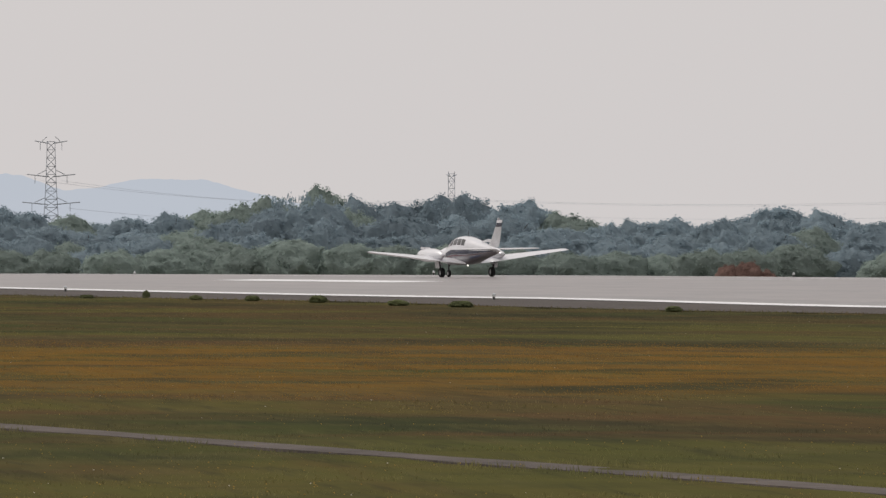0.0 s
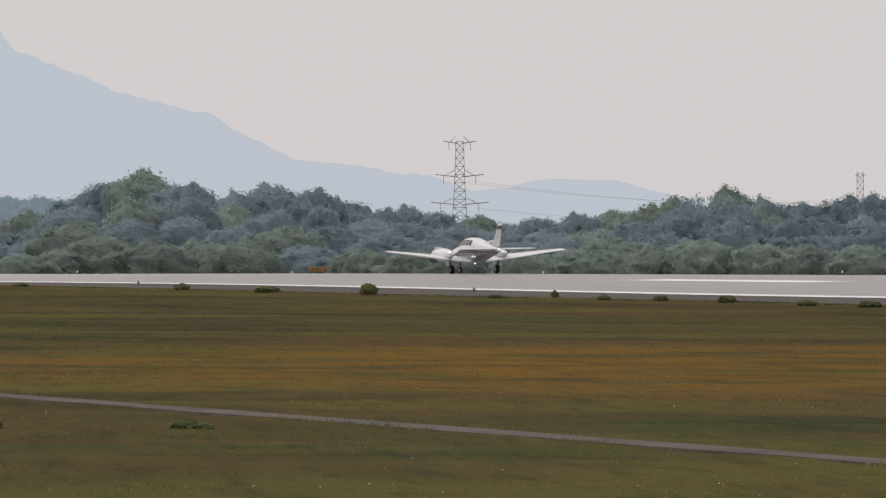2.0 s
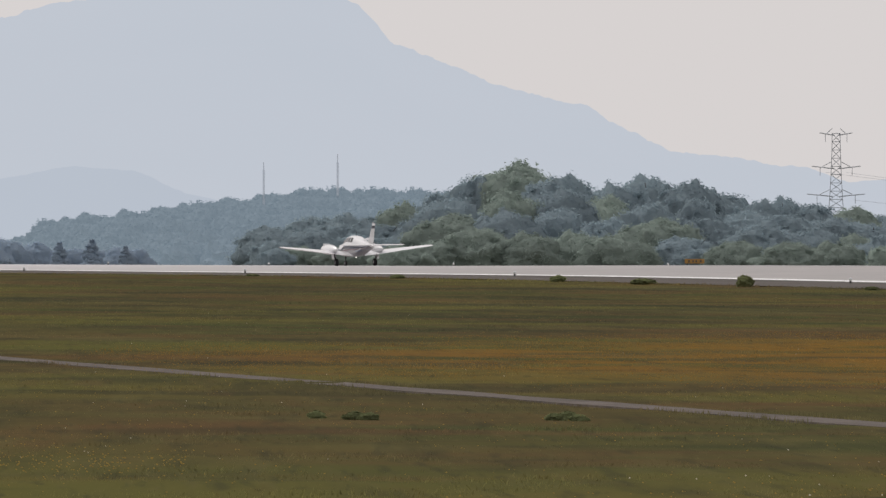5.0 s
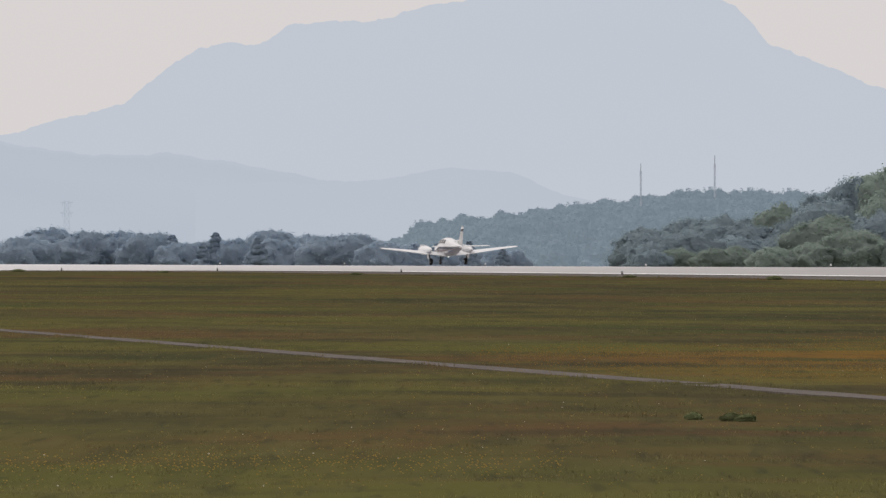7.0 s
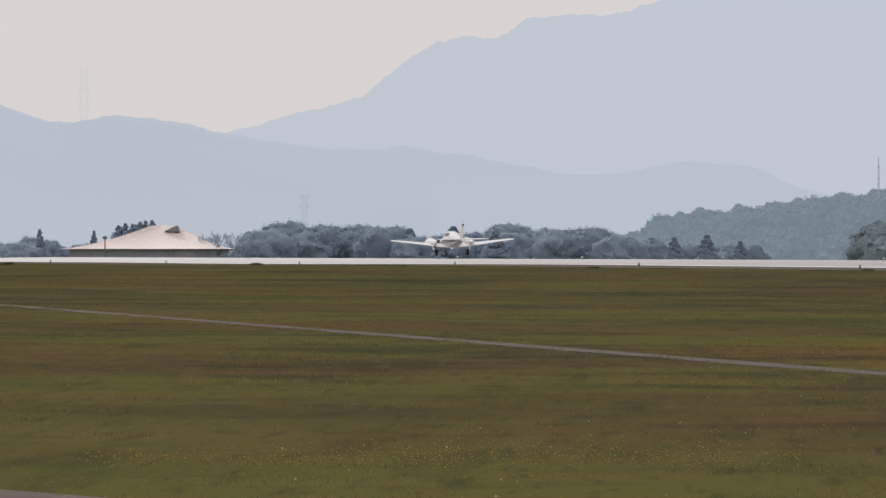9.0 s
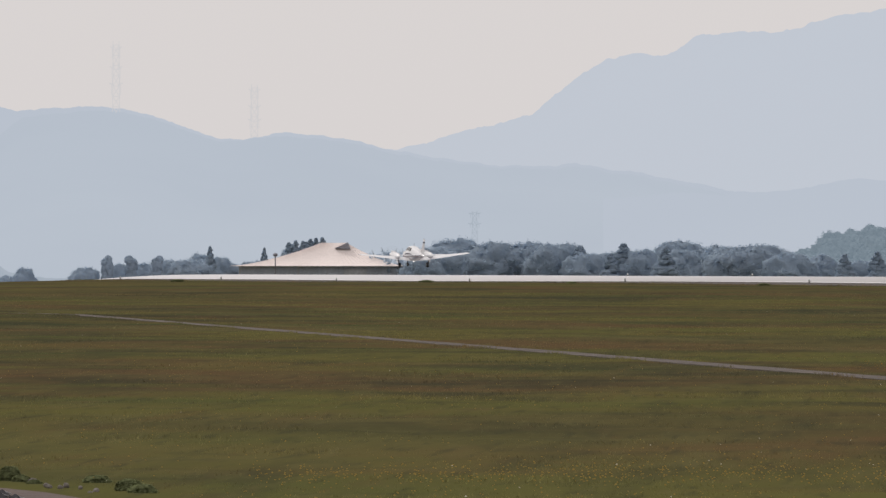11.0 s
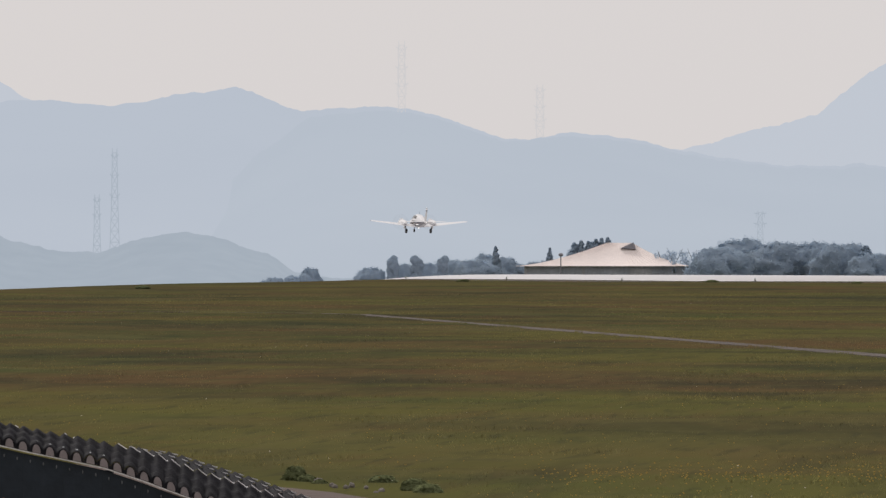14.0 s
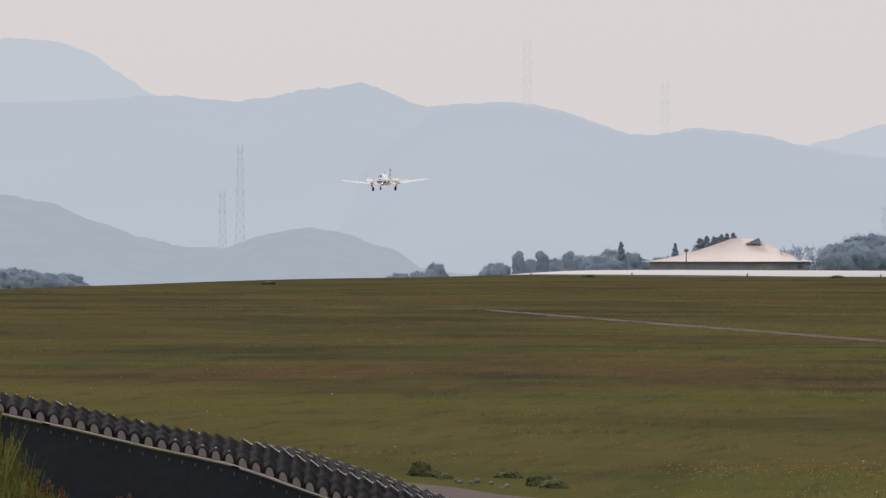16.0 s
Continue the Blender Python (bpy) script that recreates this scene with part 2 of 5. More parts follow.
sheen_mix.data_type = "RGBA"
sheen_mix.inputs[7].default_value = (0.60, 0.585, 0.60, 1)
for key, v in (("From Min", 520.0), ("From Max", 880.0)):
    sheen_ramp.inputs[key].default_value = v
sheen_tree.links.new(sheen_geo.outputs["Position"], sheen_sep.inputs[0])
sheen_tree.links.new(sheen_sep.outputs["Y"], sheen_ramp.inputs["Value"])
sheen_tree.links.new(sheen_ramp.outputs[0], sheen_mix.inputs[0])
sheen_tree.links.new(sheen_b.inputs["Base Color"].links[0].from_socket, sheen_mix.inputs[6])
sheen_tree.links.new(sheen_mix.outputs[2], sheen_b.inputs["Base Color"])
shoulder_mat = material("shoulder_asphalt", (0.068, 0.056, 0.048), 0.8, vary=0.3, size=6, bump=0.2, specular=0.25)
white_paint = material("runway_paint", (0.86, 0.86, 0.86), 0.55, vary=0.12, size=2)
concrete = material("path_concrete", (0.094, 0.077, 0.066), 0.85, vary=0.55, size=3, bump=0.3, specular=0.2)
dirt_path = material("dirt_path", (0.115, 0.088, 0.078), 0.9, vary=0.25, size=1.5, bump=0.3, specular=0.15)
# Haze is put into these leaf colours: paler and bluer than foliage.
leaf_near = material("leaf_hazed_green", (0.315, 0.392, 0.435), 0.9, vary=0.16, size=0.4, specular=0.0, random_object=0.6, translucent=0.45)
leaf_olive = material("leaf_hazed_olive", (0.325, 0.39, 0.355), 0.9, vary=0.16, size=0.4, specular=0.0, random_object=0.6, translucent=0.45)
leaf_mid = material("leaf_hazed_grey", (0.42, 0.51, 0.61), 0.9, vary=0.08, size=0.4, specular=0.0, random_object=0.3, translucent=0.5)
# Far wood: a glowing blue-grey mixed over the diffuse paints its haze.
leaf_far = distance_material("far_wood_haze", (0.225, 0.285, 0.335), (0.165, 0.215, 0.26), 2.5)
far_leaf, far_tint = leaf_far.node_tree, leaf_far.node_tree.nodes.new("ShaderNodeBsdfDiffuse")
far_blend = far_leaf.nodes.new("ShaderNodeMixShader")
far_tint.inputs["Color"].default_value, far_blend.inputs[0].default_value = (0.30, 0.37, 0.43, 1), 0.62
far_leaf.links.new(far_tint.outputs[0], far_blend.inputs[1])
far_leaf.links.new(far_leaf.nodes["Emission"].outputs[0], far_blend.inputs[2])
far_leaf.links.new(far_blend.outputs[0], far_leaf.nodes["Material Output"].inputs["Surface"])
leaf_bush = material("leaf_bush", (0.18, 0.20, 0.10), 0.8, vary=0.4, size=0.4, specular=0.0, random_object=0.4, translucent=0.3)
bark = material("bark", (0.10, 0.10, 0.10), 0.9, size=0.6, bump=0.4)
# Far copy of the bark, haze lifted into its colour.
bark_far = material("bark_hazed", (0.17, 0.19, 0.21), 0.9, size=0.6, bump=0.4)
steel_near = material("galvanised_steel", (0.33, 0.36, 0.40), 0.6, metal=0.2, size=3)
# Far steel, lightened so that the haze lies in its colour.
steel_far = material("hazed_steel", (0.42, 0.46, 0.52), 0.7, metal=0.0, size=6, vary=0.1)
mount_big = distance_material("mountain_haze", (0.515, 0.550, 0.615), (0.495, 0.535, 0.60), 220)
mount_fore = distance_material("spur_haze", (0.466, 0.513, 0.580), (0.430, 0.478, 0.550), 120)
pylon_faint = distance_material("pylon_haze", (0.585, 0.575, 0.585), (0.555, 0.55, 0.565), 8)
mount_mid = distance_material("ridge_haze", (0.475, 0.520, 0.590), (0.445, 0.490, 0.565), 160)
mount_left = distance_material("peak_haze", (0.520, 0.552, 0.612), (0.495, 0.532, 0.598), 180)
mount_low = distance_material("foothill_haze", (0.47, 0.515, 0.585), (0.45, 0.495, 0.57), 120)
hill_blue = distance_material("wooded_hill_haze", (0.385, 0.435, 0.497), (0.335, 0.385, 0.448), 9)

# ---- ground ----
bearings = [-180, -150, -120, -90, -60, -40, -20, -10, -5] + [i * 0.2 for i in range(0, 150)] + [33, 40, 60, 90, 120, 150]
radii = [0.4] + [1.5 * 1.035 ** i for i in range(235)]
verts, faces = [], []
for r in radii:
    for b in bearings:
        x, y = polar(b, r)
        bumps = 0.035 * fbm(x * 0.35, y * 0.35) * smooth(40, 70, r) if 0 < b < 30 and x < SHOULDER - 3 and r < 600 else 0.0
        verts.append((x, y, field_height(x, y) + bumps))
nb = len(bearings)
verts.append((0, 0, 0))
for j in range(nb):
    faces.append((len(verts) - 1, (j + 1) % nb, j))
for i in range(len(radii) - 1):
    for j in range(nb):
        k = (j + 1) % nb
        faces.append((i * nb + j, i * nb + k, (i + 1) * nb + k, (i + 1) * nb + j))
ground = from_arrays("ground", verts, faces, grass_mat, True)
tagged(ground, "wide olive-green meadow with brown and orange flowering drifts", "field", kind="structure")


def strip(name, x0, x1, y0, y1, dz, mat, nx=12, step=10, parent=None):
    ny = max(1, int((y1 - y0) / step))
    vs, fs = [], []
    for j in range(ny + 1):
        for i in range(nx + 1):
            x, y = x0 + (x1 - x0) * i / nx, y0 + (y1 - y0) * j / ny
            vs.append((x, y, pavement_height(x, y) + dz))
    for j in range(ny):
        for i in range(nx):
            a = j * (nx + 1) + i
            fs.append((a, a + 1, a + nx + 2, a + nx + 1))
    ob = from_arrays(name, vs, fs, mat, True)
    if parent:
        ob.parent = parent
    return ob


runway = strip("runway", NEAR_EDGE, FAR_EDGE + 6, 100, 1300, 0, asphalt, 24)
tagged(runway, "long grey asphalt runway with worn white markings", "runway", kind="structure")
shoulder = strip("pavement", SHOULDER, NEAR_EDGE, 100, 1300, 0.0, shoulder_mat, 6)
tagged(shoulder, "dark asphalt shoulder along the runway edge", "pavement", kind="structure")
strip("edge_line", NEAR_EDGE + 0.02, NEAR_EDGE + 1.1, 100, 1290, 0.02, white_paint, 1, 5, runway)
strip("edge_line", FAR_EDGE - 1.0, FAR_EDGE, 100, 1290, 0.012, white_paint, 1, 5, runway)
for k in range(24):
    strip("centre_dash", CENTRE - 0.45, CENTRE + 0.45, 120 + 50 * k, 150 + 50 * k, 0.012, white_paint, 1, 5, runway)
for y0 in (285, 435.0):
    for x0 in (164.0, 193.0):
        strip("touchdown_bar", x0, x0 + 3.0, y0, y0 + 28, 0.012, white_paint, 2, 4, runway)


def ribbon(name, points, width, dz, mat, thick=0.05):
    """A path with a raised edge along a line of places."""
    bm = bmesh.new()
    rows = []
    fine = []
    for (a, b) in zip(points, points[1:]):
        n = max(1, int(math.hypot(b[0] - a[0], b[1] - a[1]) / 2))
        fine += [(a[0] + (b[0] - a[0]) * i / n, a[1] + (b[1] - a[1]) * i / n) for i in range(n)]
    fine.append(points[-1])
    for i, (x, y) in enumerate(fine):
        p, q = fine[max(0, i - 1)], fine[min(len(fine) - 1, i + 1)]
        d = Vector((q[0] - p[0], q[1] - p[1], 0)).normalized()
        s = Vector((d.y, -d.x, 0)) * width / 2 * (1 + 0.30 * fbm(x * 0.25, y * 0.25, 5))
        row = []
        for k, drop in ((-1, -thick), (-1, 0), (1, 0), (1, -thick)):
            px, py = x + s.x * k, y + s.y * k
            row.append(bm.verts.new((px, py, field_height(px, py) + dz + drop)))
        rows.append(row)
    for a, b in zip(rows, rows[1:]):
        for k in range(3):
            bm.faces.new((a[k], a[k + 1], b[k + 1], b[k]))
    return mesh_object(name, bm, mat)


PATH = [(29.0, 35.0), (32.4, 81.8), (36.6, 140.0), (50.9, 325.0), (50.0, 332.0), (46.0, 338.0), (36.0, 342.0)]
tagged(ribbon("path", PATH, 0.70, 0.012, concrete), "narrow grey concrete patrol path across the meadow", "path", kind="structure")
tagged(ribbon("path", [(15.2, 40.0), (11.35, 75.0), (10.45, 88.0), (8.6, 104.0)], 1.25, 0.05, dirt_path), "pale pinkish dirt track beside the fence", "path", kind="structure")


def path_x(y):
    for (a, p), (b, q) in zip(PATH[:4], PATH[1:4]):
        if y <= q:
            return a + (b - a) * (y - p) / (q - p)
    return PATH[3][0]


def on_path(x, y):
    return 35 < y < 330 and abs(x - path_x(y)) < 0.6


# ---- distance: mountains, foothills ----
def range_height(knots, bearing):
    for (a, p), (b, q) in zip(knots, knots[1:]):
        if bearing <= b:
            return p + (q - p) * (0.65 * (bearing - a) / (b - a) + 0.35 * smooth(a, b, bearing))
    return knots[-1][1]


def mountain(name, knots, near, far, mat, label, rough, seed, foot=-20.0):
    """A hazy range: a crest of given elevation angles, its slope falling towards the plain."""
    b0, b1 = knots[0][0], knots[-1][0]
    n, m = int((b1 - b0) / 0.02), 9
    vs, fs = [], []
    for i in range(n + 1):
        b = b0 + (b1 - b0) * i / n
        crest = EYE + far * math.tan(radians(range_height(knots, b) + rough * fbm(b * 3.1, seed) + rough * 0.45 * fbm(b * 17, seed + 7) + rough * 0.25 * fbm(b * 60, seed + 3)))
        for k in range(m + 1):
            u = k / m
            d = far - (far - near) * u
            x, y = polar(b, d)
            vs.append((x, y, foot + (crest - foot) * (1 - u) ** 1.3))
    for i in range(n):
        for k in range(m):
            a = i * (m + 1) + k
            fs.append((a, a + 1, a + m + 2, a + m + 1))
    ob = from_arrays(name, vs, fs, mat, True)
    return tagged(ob, label, "mountain", kind="structure")


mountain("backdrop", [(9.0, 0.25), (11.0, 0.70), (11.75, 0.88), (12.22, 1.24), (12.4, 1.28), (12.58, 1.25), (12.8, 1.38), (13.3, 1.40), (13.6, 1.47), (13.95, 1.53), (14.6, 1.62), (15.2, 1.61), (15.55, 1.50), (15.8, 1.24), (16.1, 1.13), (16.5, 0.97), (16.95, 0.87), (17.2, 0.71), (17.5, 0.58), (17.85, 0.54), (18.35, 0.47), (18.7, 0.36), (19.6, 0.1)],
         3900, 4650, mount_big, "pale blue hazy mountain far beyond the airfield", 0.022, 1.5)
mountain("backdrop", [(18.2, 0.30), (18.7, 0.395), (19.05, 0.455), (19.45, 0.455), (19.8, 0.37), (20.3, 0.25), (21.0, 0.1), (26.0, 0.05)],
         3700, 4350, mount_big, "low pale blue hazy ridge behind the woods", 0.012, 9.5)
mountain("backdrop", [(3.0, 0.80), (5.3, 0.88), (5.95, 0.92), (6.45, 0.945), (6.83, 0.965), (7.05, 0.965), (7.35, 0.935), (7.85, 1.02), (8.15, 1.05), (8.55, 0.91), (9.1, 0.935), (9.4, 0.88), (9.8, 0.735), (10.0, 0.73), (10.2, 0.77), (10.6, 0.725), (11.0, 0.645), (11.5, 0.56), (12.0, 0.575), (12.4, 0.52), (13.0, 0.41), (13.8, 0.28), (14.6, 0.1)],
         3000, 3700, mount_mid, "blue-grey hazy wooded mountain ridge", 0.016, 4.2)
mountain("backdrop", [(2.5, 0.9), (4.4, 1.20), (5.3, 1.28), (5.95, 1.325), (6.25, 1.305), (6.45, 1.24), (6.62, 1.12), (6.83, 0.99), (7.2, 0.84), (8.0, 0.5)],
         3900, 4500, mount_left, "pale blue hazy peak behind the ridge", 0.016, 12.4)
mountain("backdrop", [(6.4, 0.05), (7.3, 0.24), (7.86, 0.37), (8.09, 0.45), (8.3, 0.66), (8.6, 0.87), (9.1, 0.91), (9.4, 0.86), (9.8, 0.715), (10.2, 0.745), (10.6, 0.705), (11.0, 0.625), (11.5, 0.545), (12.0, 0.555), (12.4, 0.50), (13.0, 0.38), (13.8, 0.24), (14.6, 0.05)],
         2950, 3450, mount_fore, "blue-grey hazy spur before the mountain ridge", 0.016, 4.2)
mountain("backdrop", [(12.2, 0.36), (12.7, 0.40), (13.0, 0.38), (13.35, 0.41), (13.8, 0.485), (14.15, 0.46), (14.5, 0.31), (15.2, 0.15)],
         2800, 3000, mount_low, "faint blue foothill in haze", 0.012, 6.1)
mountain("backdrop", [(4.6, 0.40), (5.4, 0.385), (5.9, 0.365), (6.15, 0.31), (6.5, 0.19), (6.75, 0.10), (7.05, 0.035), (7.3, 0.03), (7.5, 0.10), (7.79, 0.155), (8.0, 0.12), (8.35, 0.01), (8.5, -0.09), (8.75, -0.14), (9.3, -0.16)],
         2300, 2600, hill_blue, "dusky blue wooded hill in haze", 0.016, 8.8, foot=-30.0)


# ---- trees ----
def dome_crown(name, seed, mat, leaves, leaf):
    """A broad crown 1 high and about 1 wide: one uneven dome, covered in leaf sprays, tufts standing out of it."""
    rng = random.Random(seed)
    vs, fs = [], []
    shift = Vector((seed * 3.7, seed * 1.3, seed * 2.1))

    def surface(d):
        calm = 1 - 0.5 * max(0.0, d.z) ** 2
        swell = 1 + calm * (0.27 * noise.noise(d * 1.9 + shift) + 0.26 * noise.noise(d * 4.3 + shift)) + 0.15 * noise.noise(d * 9 + shift) * calm
        return Vector((d.x * 0.47 * swell, d.y * 0.47 * swell, 0.42 + d.z * (0.50 if d.z > 0 else 0.42) * swell))

    rows, cols = 22, 36
    for k in range(rows + 1):
        t = math.pi * k / rows
        for j in range(cols):
            p = 2 * math.pi * j / cols
            vs.append(tuple(surface(Vector((math.sin(t) * math.cos(p), math.sin(t) * math.sin(p), math.cos(t))))))
    for k in range(rows):
        for j in range(cols):
            fs.append((k * cols + j, (k + 1) * cols + j, (k + 1) * cols + (j + 1) % cols, k * cols + (j + 1) % cols))
    core = len(fs)
    tufts = [Vector((rng.gauss(0, 1), rng.gauss(0, 1), rng.gauss(0.4, 1))).normalized() for _ in range(22)]
    for i in range(leaves):
        if i % 4 == 0:
            d = rng.choice(tufts)
            p = surface(d) + Vector((rng.gauss(0, 0.030), rng.gauss(0, 0.030), rng.gauss(0.012, 0.022)))
        else:
            d = Vector((rng.gauss(0, 1), rng.gauss(0, 1), rng.gauss(0.1, 1))).normalized()
            p = surface(d)
            p += (p - Vector((0, 0, 0.42))) * rng.uniform(-0.02, 0.07)
        u = (d + Vector((rng.gauss(0, 0.4), rng.gauss(0, 0.4), rng.gauss(0.1, 0.4)))).normalized()
        s = u.orthogonal().normalized() * leaf * rng.uniform(0.5, 1.2)
        s.rotate(Matrix.Rotation(rng.uniform(0, 6.283), 3, u))
        q = u.cross(s) * rng.uniform(0.5, 1.0)
        n = len(vs)
        vs += [tuple(p - s - q * 0.5), tuple(p + s - q * 0.5), tuple(p + q)]
        fs.append((n, n + 1, n + 2))
    me = bpy.data.meshes.new(name)
    me.from_pydata(vs, [], fs)
    for i in range(core):
        me.polygons[i].use_smooth = True
    me.materials.append(mat)
    return me


def crown_mesh(name, seed, shape, mat, blobs=50, leaves=110, leaf=0.02):
    """A crown 1 high and about 1 wide: many leaf sprays round uneven clumps."""
    if shape == "round":
        return dome_crown(name, seed, mat, blobs * leaves, leaf)
    rng = random.Random(seed)
    vs, fs, smooth_faces = [], [], []
    for _ in range(blobs):
        if shape == "spire":
            h = 0.08 + 0.88 * (_ + rng.random()) / blobs
            reach = (1 - h) ** 0.9 * 0.26 + 0.006
            a = rng.uniform(0, 6.283)
            c, r = Vector((math.cos(a) * reach * 0.45, math.sin(a) * reach * 0.45, h)), 0.012 + reach * 0.55
        elif shape == "column":
            a = rng.uniform(0, 6.283)
            c, r = Vector((math.cos(a) * 0.07, math.sin(a) * 0.07, 0.10 + 0.80 * (_ + rng.random()) / blobs)), rng.uniform(0.10, 0.14)
        else:
            a, h = rng.uniform(0, 6.283), rng.uniform(0.12, 0.86)
            spread = 0.40 * math.sqrt(max(0.05, 1 - ((h - 0.45) / 0.52) ** 2))
            reach = spread * math.sqrt(rng.random())
            c, r = Vector((math.cos(a) * reach, math.sin(a) * reach, h)), rng.uniform(0.075, 0.155)
        if shape == "airy":
            r *= 0.62
        squash = rng.uniform(0.75, 1.1)
        if shape != "airy":
            base = len(vs)
            for k in range(6):
                t = math.pi * (k + 0.35) / 5.7
                for j in range(8):
                    p = 2 * math.pi * j / 8
                    w = r * 0.93 * (1 + 0.08 * rng.uniform(-1, 1))
                    vs.append((c.x + w * math.sin(t) * math.cos(p), c.y + w * math.sin(t) * math.sin(p), c.z + w * squash * math.cos(t)))
            for k in range(5):
                for j in range(8):
                    fs.append((base + k * 8 + j, base + k * 8 + (j + 1) % 8, base + (k + 1) * 8 + (j + 1) % 8, base + (k + 1) * 8 + j))
                    smooth_faces.append(len(fs) - 1)
        for k in range(leaves if shape != "airy" else leaves // 3):
            n = Vector((rng.gauss(0, 1), rng.gauss(0, 1), rng.gauss(0.15, 1))).normalized()
            p = c + Vector((n.x, n.y, n.z * squash)) * r * (rng.uniform(0.78, 1.24) if shape == "airy" else 0.93 + 0.17 * rng.random() ** 2)
            u = (n + Vector((rng.gauss(0, 0.32), rng.gauss(0, 0.32), rng.gauss(0.15, 0.32)))).normalized()
            s = u.orthogonal().normalized() * leaf * rng.uniform(0.5, 1.2)
            s.rotate(Matrix.Rotation(rng.uniform(0, 6.283), 3, u))
            q = u.cross(s) * rng.uniform(0.5, 1.0)
            i = len(vs)
            vs += [tuple(p - s - q * 0.5), tuple(p + s - q * 0.5), tuple(p + q)]
            fs.append((i, i + 1, i + 2))
    me = bpy.data.meshes.new(name)
    me.from_pydata(vs, [], fs)
    for i in smooth_faces:
        me.polygons[i].use_smooth = True
    me.materials.append(mat)
    return me


def trunk_mesh(name, seed, shape, mat):
    """A tapered trunk 1 high with limbs."""
    rng = random.Random(seed)
    bm = bmesh.new()

    def limb(a, b, ra, rb):
        d = b - a
        m = Matrix.Translation((a + b) / 2) @ d.to_track_quat("Z", "Y").to_matrix().to_4x4()
        bmesh.ops.create_cone(bm, cap_ends=True, segments=7, radius1=ra, radius2=rb, depth=d.length, matrix=m)

    top = 0.9 if shape in ("spire", "column") else 0.55
    limb(Vector((0, 0, -0.03)), Vector((0.01, 0.01, top * 0.5)), 0.032, 0.024)
    limb(Vector((0.01, 0.01, top * 0.5)), Vector((0, 0.02, top)), 0.024, 0.012)
    if shape not in ("spire", "column"):
        for _ in range(7):
            a, h = rng.uniform(0, 6.283), rng.uniform(0.22, 0.55)
            s = Vector((0, 0.01, h))
            limb(s, s + Vector((math.cos(a) * 0.28, math.sin(a) * 0.28, rng.uniform(0.15, 0.36))), 0.013, 0.004)
    me = bpy.data.meshes.new(name)
    bm.to_mesh(me)
    bm.free()
    me.materials.append(mat)
    return me


def tree_kind(seed, shape, leaf_material, bark_material, label, group, name="tree", **more):
    root = new(name)
    crown, trunk = new("crown", crown_mesh("crown", seed, shape, leaf_material, **more)), new("trunk", trunk_mesh("trunk", seed, shape if name == "tree" else "column", bark_material))
    crown.parent = trunk.parent = root
    return tagged(root, label, "tree" if name == "tree" else "shrub", group)


class Wood:
    """Kinds of tree, the first of each placed itself and the rest as its copies."""

    def __init__(self, kinds):
        self.kinds, self.used = kinds, set()

    def plant(self, i, x, y, z, height, width, turn):
        m = Matrix.Translation((x, y, z)) @ Matrix.Rotation(turn, 4, "Z") @ Matrix.Diagonal((width, width, height, 1))
        kind = self.kinds[i]
        if i in self.used:
            k = kind.scale
            return copy_thing(kind, m @ Matrix.Diagonal((1 / k.x, 1 / k.y, 1 / k.z, 1)))
        self.used.add(i)
        kind.matrix_basis = m
        return kind


broad = "broad dense green broadleaf tree at the wood's edge"
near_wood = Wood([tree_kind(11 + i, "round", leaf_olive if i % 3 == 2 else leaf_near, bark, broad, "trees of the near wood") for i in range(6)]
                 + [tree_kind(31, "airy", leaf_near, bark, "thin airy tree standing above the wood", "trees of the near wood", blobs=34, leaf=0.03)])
far_wood = Wood([tree_kind(51 + i, "round", leaf_mid, bark_far, "broadleaf tree beyond the runway's end, greyed by painted haze", "trees beyond the runway") for i in range(4)]
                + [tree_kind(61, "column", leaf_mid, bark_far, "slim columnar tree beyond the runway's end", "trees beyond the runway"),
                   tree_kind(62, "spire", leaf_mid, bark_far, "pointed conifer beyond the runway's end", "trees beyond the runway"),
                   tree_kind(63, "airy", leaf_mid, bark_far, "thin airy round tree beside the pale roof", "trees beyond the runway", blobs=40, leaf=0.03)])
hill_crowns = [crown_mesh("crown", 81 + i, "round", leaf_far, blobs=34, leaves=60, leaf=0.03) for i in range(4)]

# skyline of the near wood: bearing, elevation angle of the crowns' tops
NEAR_SKYLINE = [(14.75, 0.03), (14.95, 0.085), (15.17, 0.14), (15.55, 0.19), (15.8, 0.215), (16.05, 0.29), (16.2, 0.41), (16.5, 0.46), (16.78, 0.45), (16.95, 0.39), (17.35, 0.39), (17.7, 0.35), (18.0, 0.30), (18.2, 0.265), (18.55, 0.20), (18.85, 0.205), (19.3, 0.225), (19.6, 0.235), (19.9, 0.33), (20.15, 0.40), (20.35, 0.385), (20.55, 0.26), (20.8, 0.28), (21.1, 0.36), (21.3, 0.27), (21.55, 0.29), (21.75, 0.20), (22.1, 0.185), (22.4, 0.18), (22.7, 0.21), (22.95, 0.27), (23.2, 0.30), (23.5, 0.22), (23.8, 0.15), (24.6, 0.2)]
rng = random.Random(5)
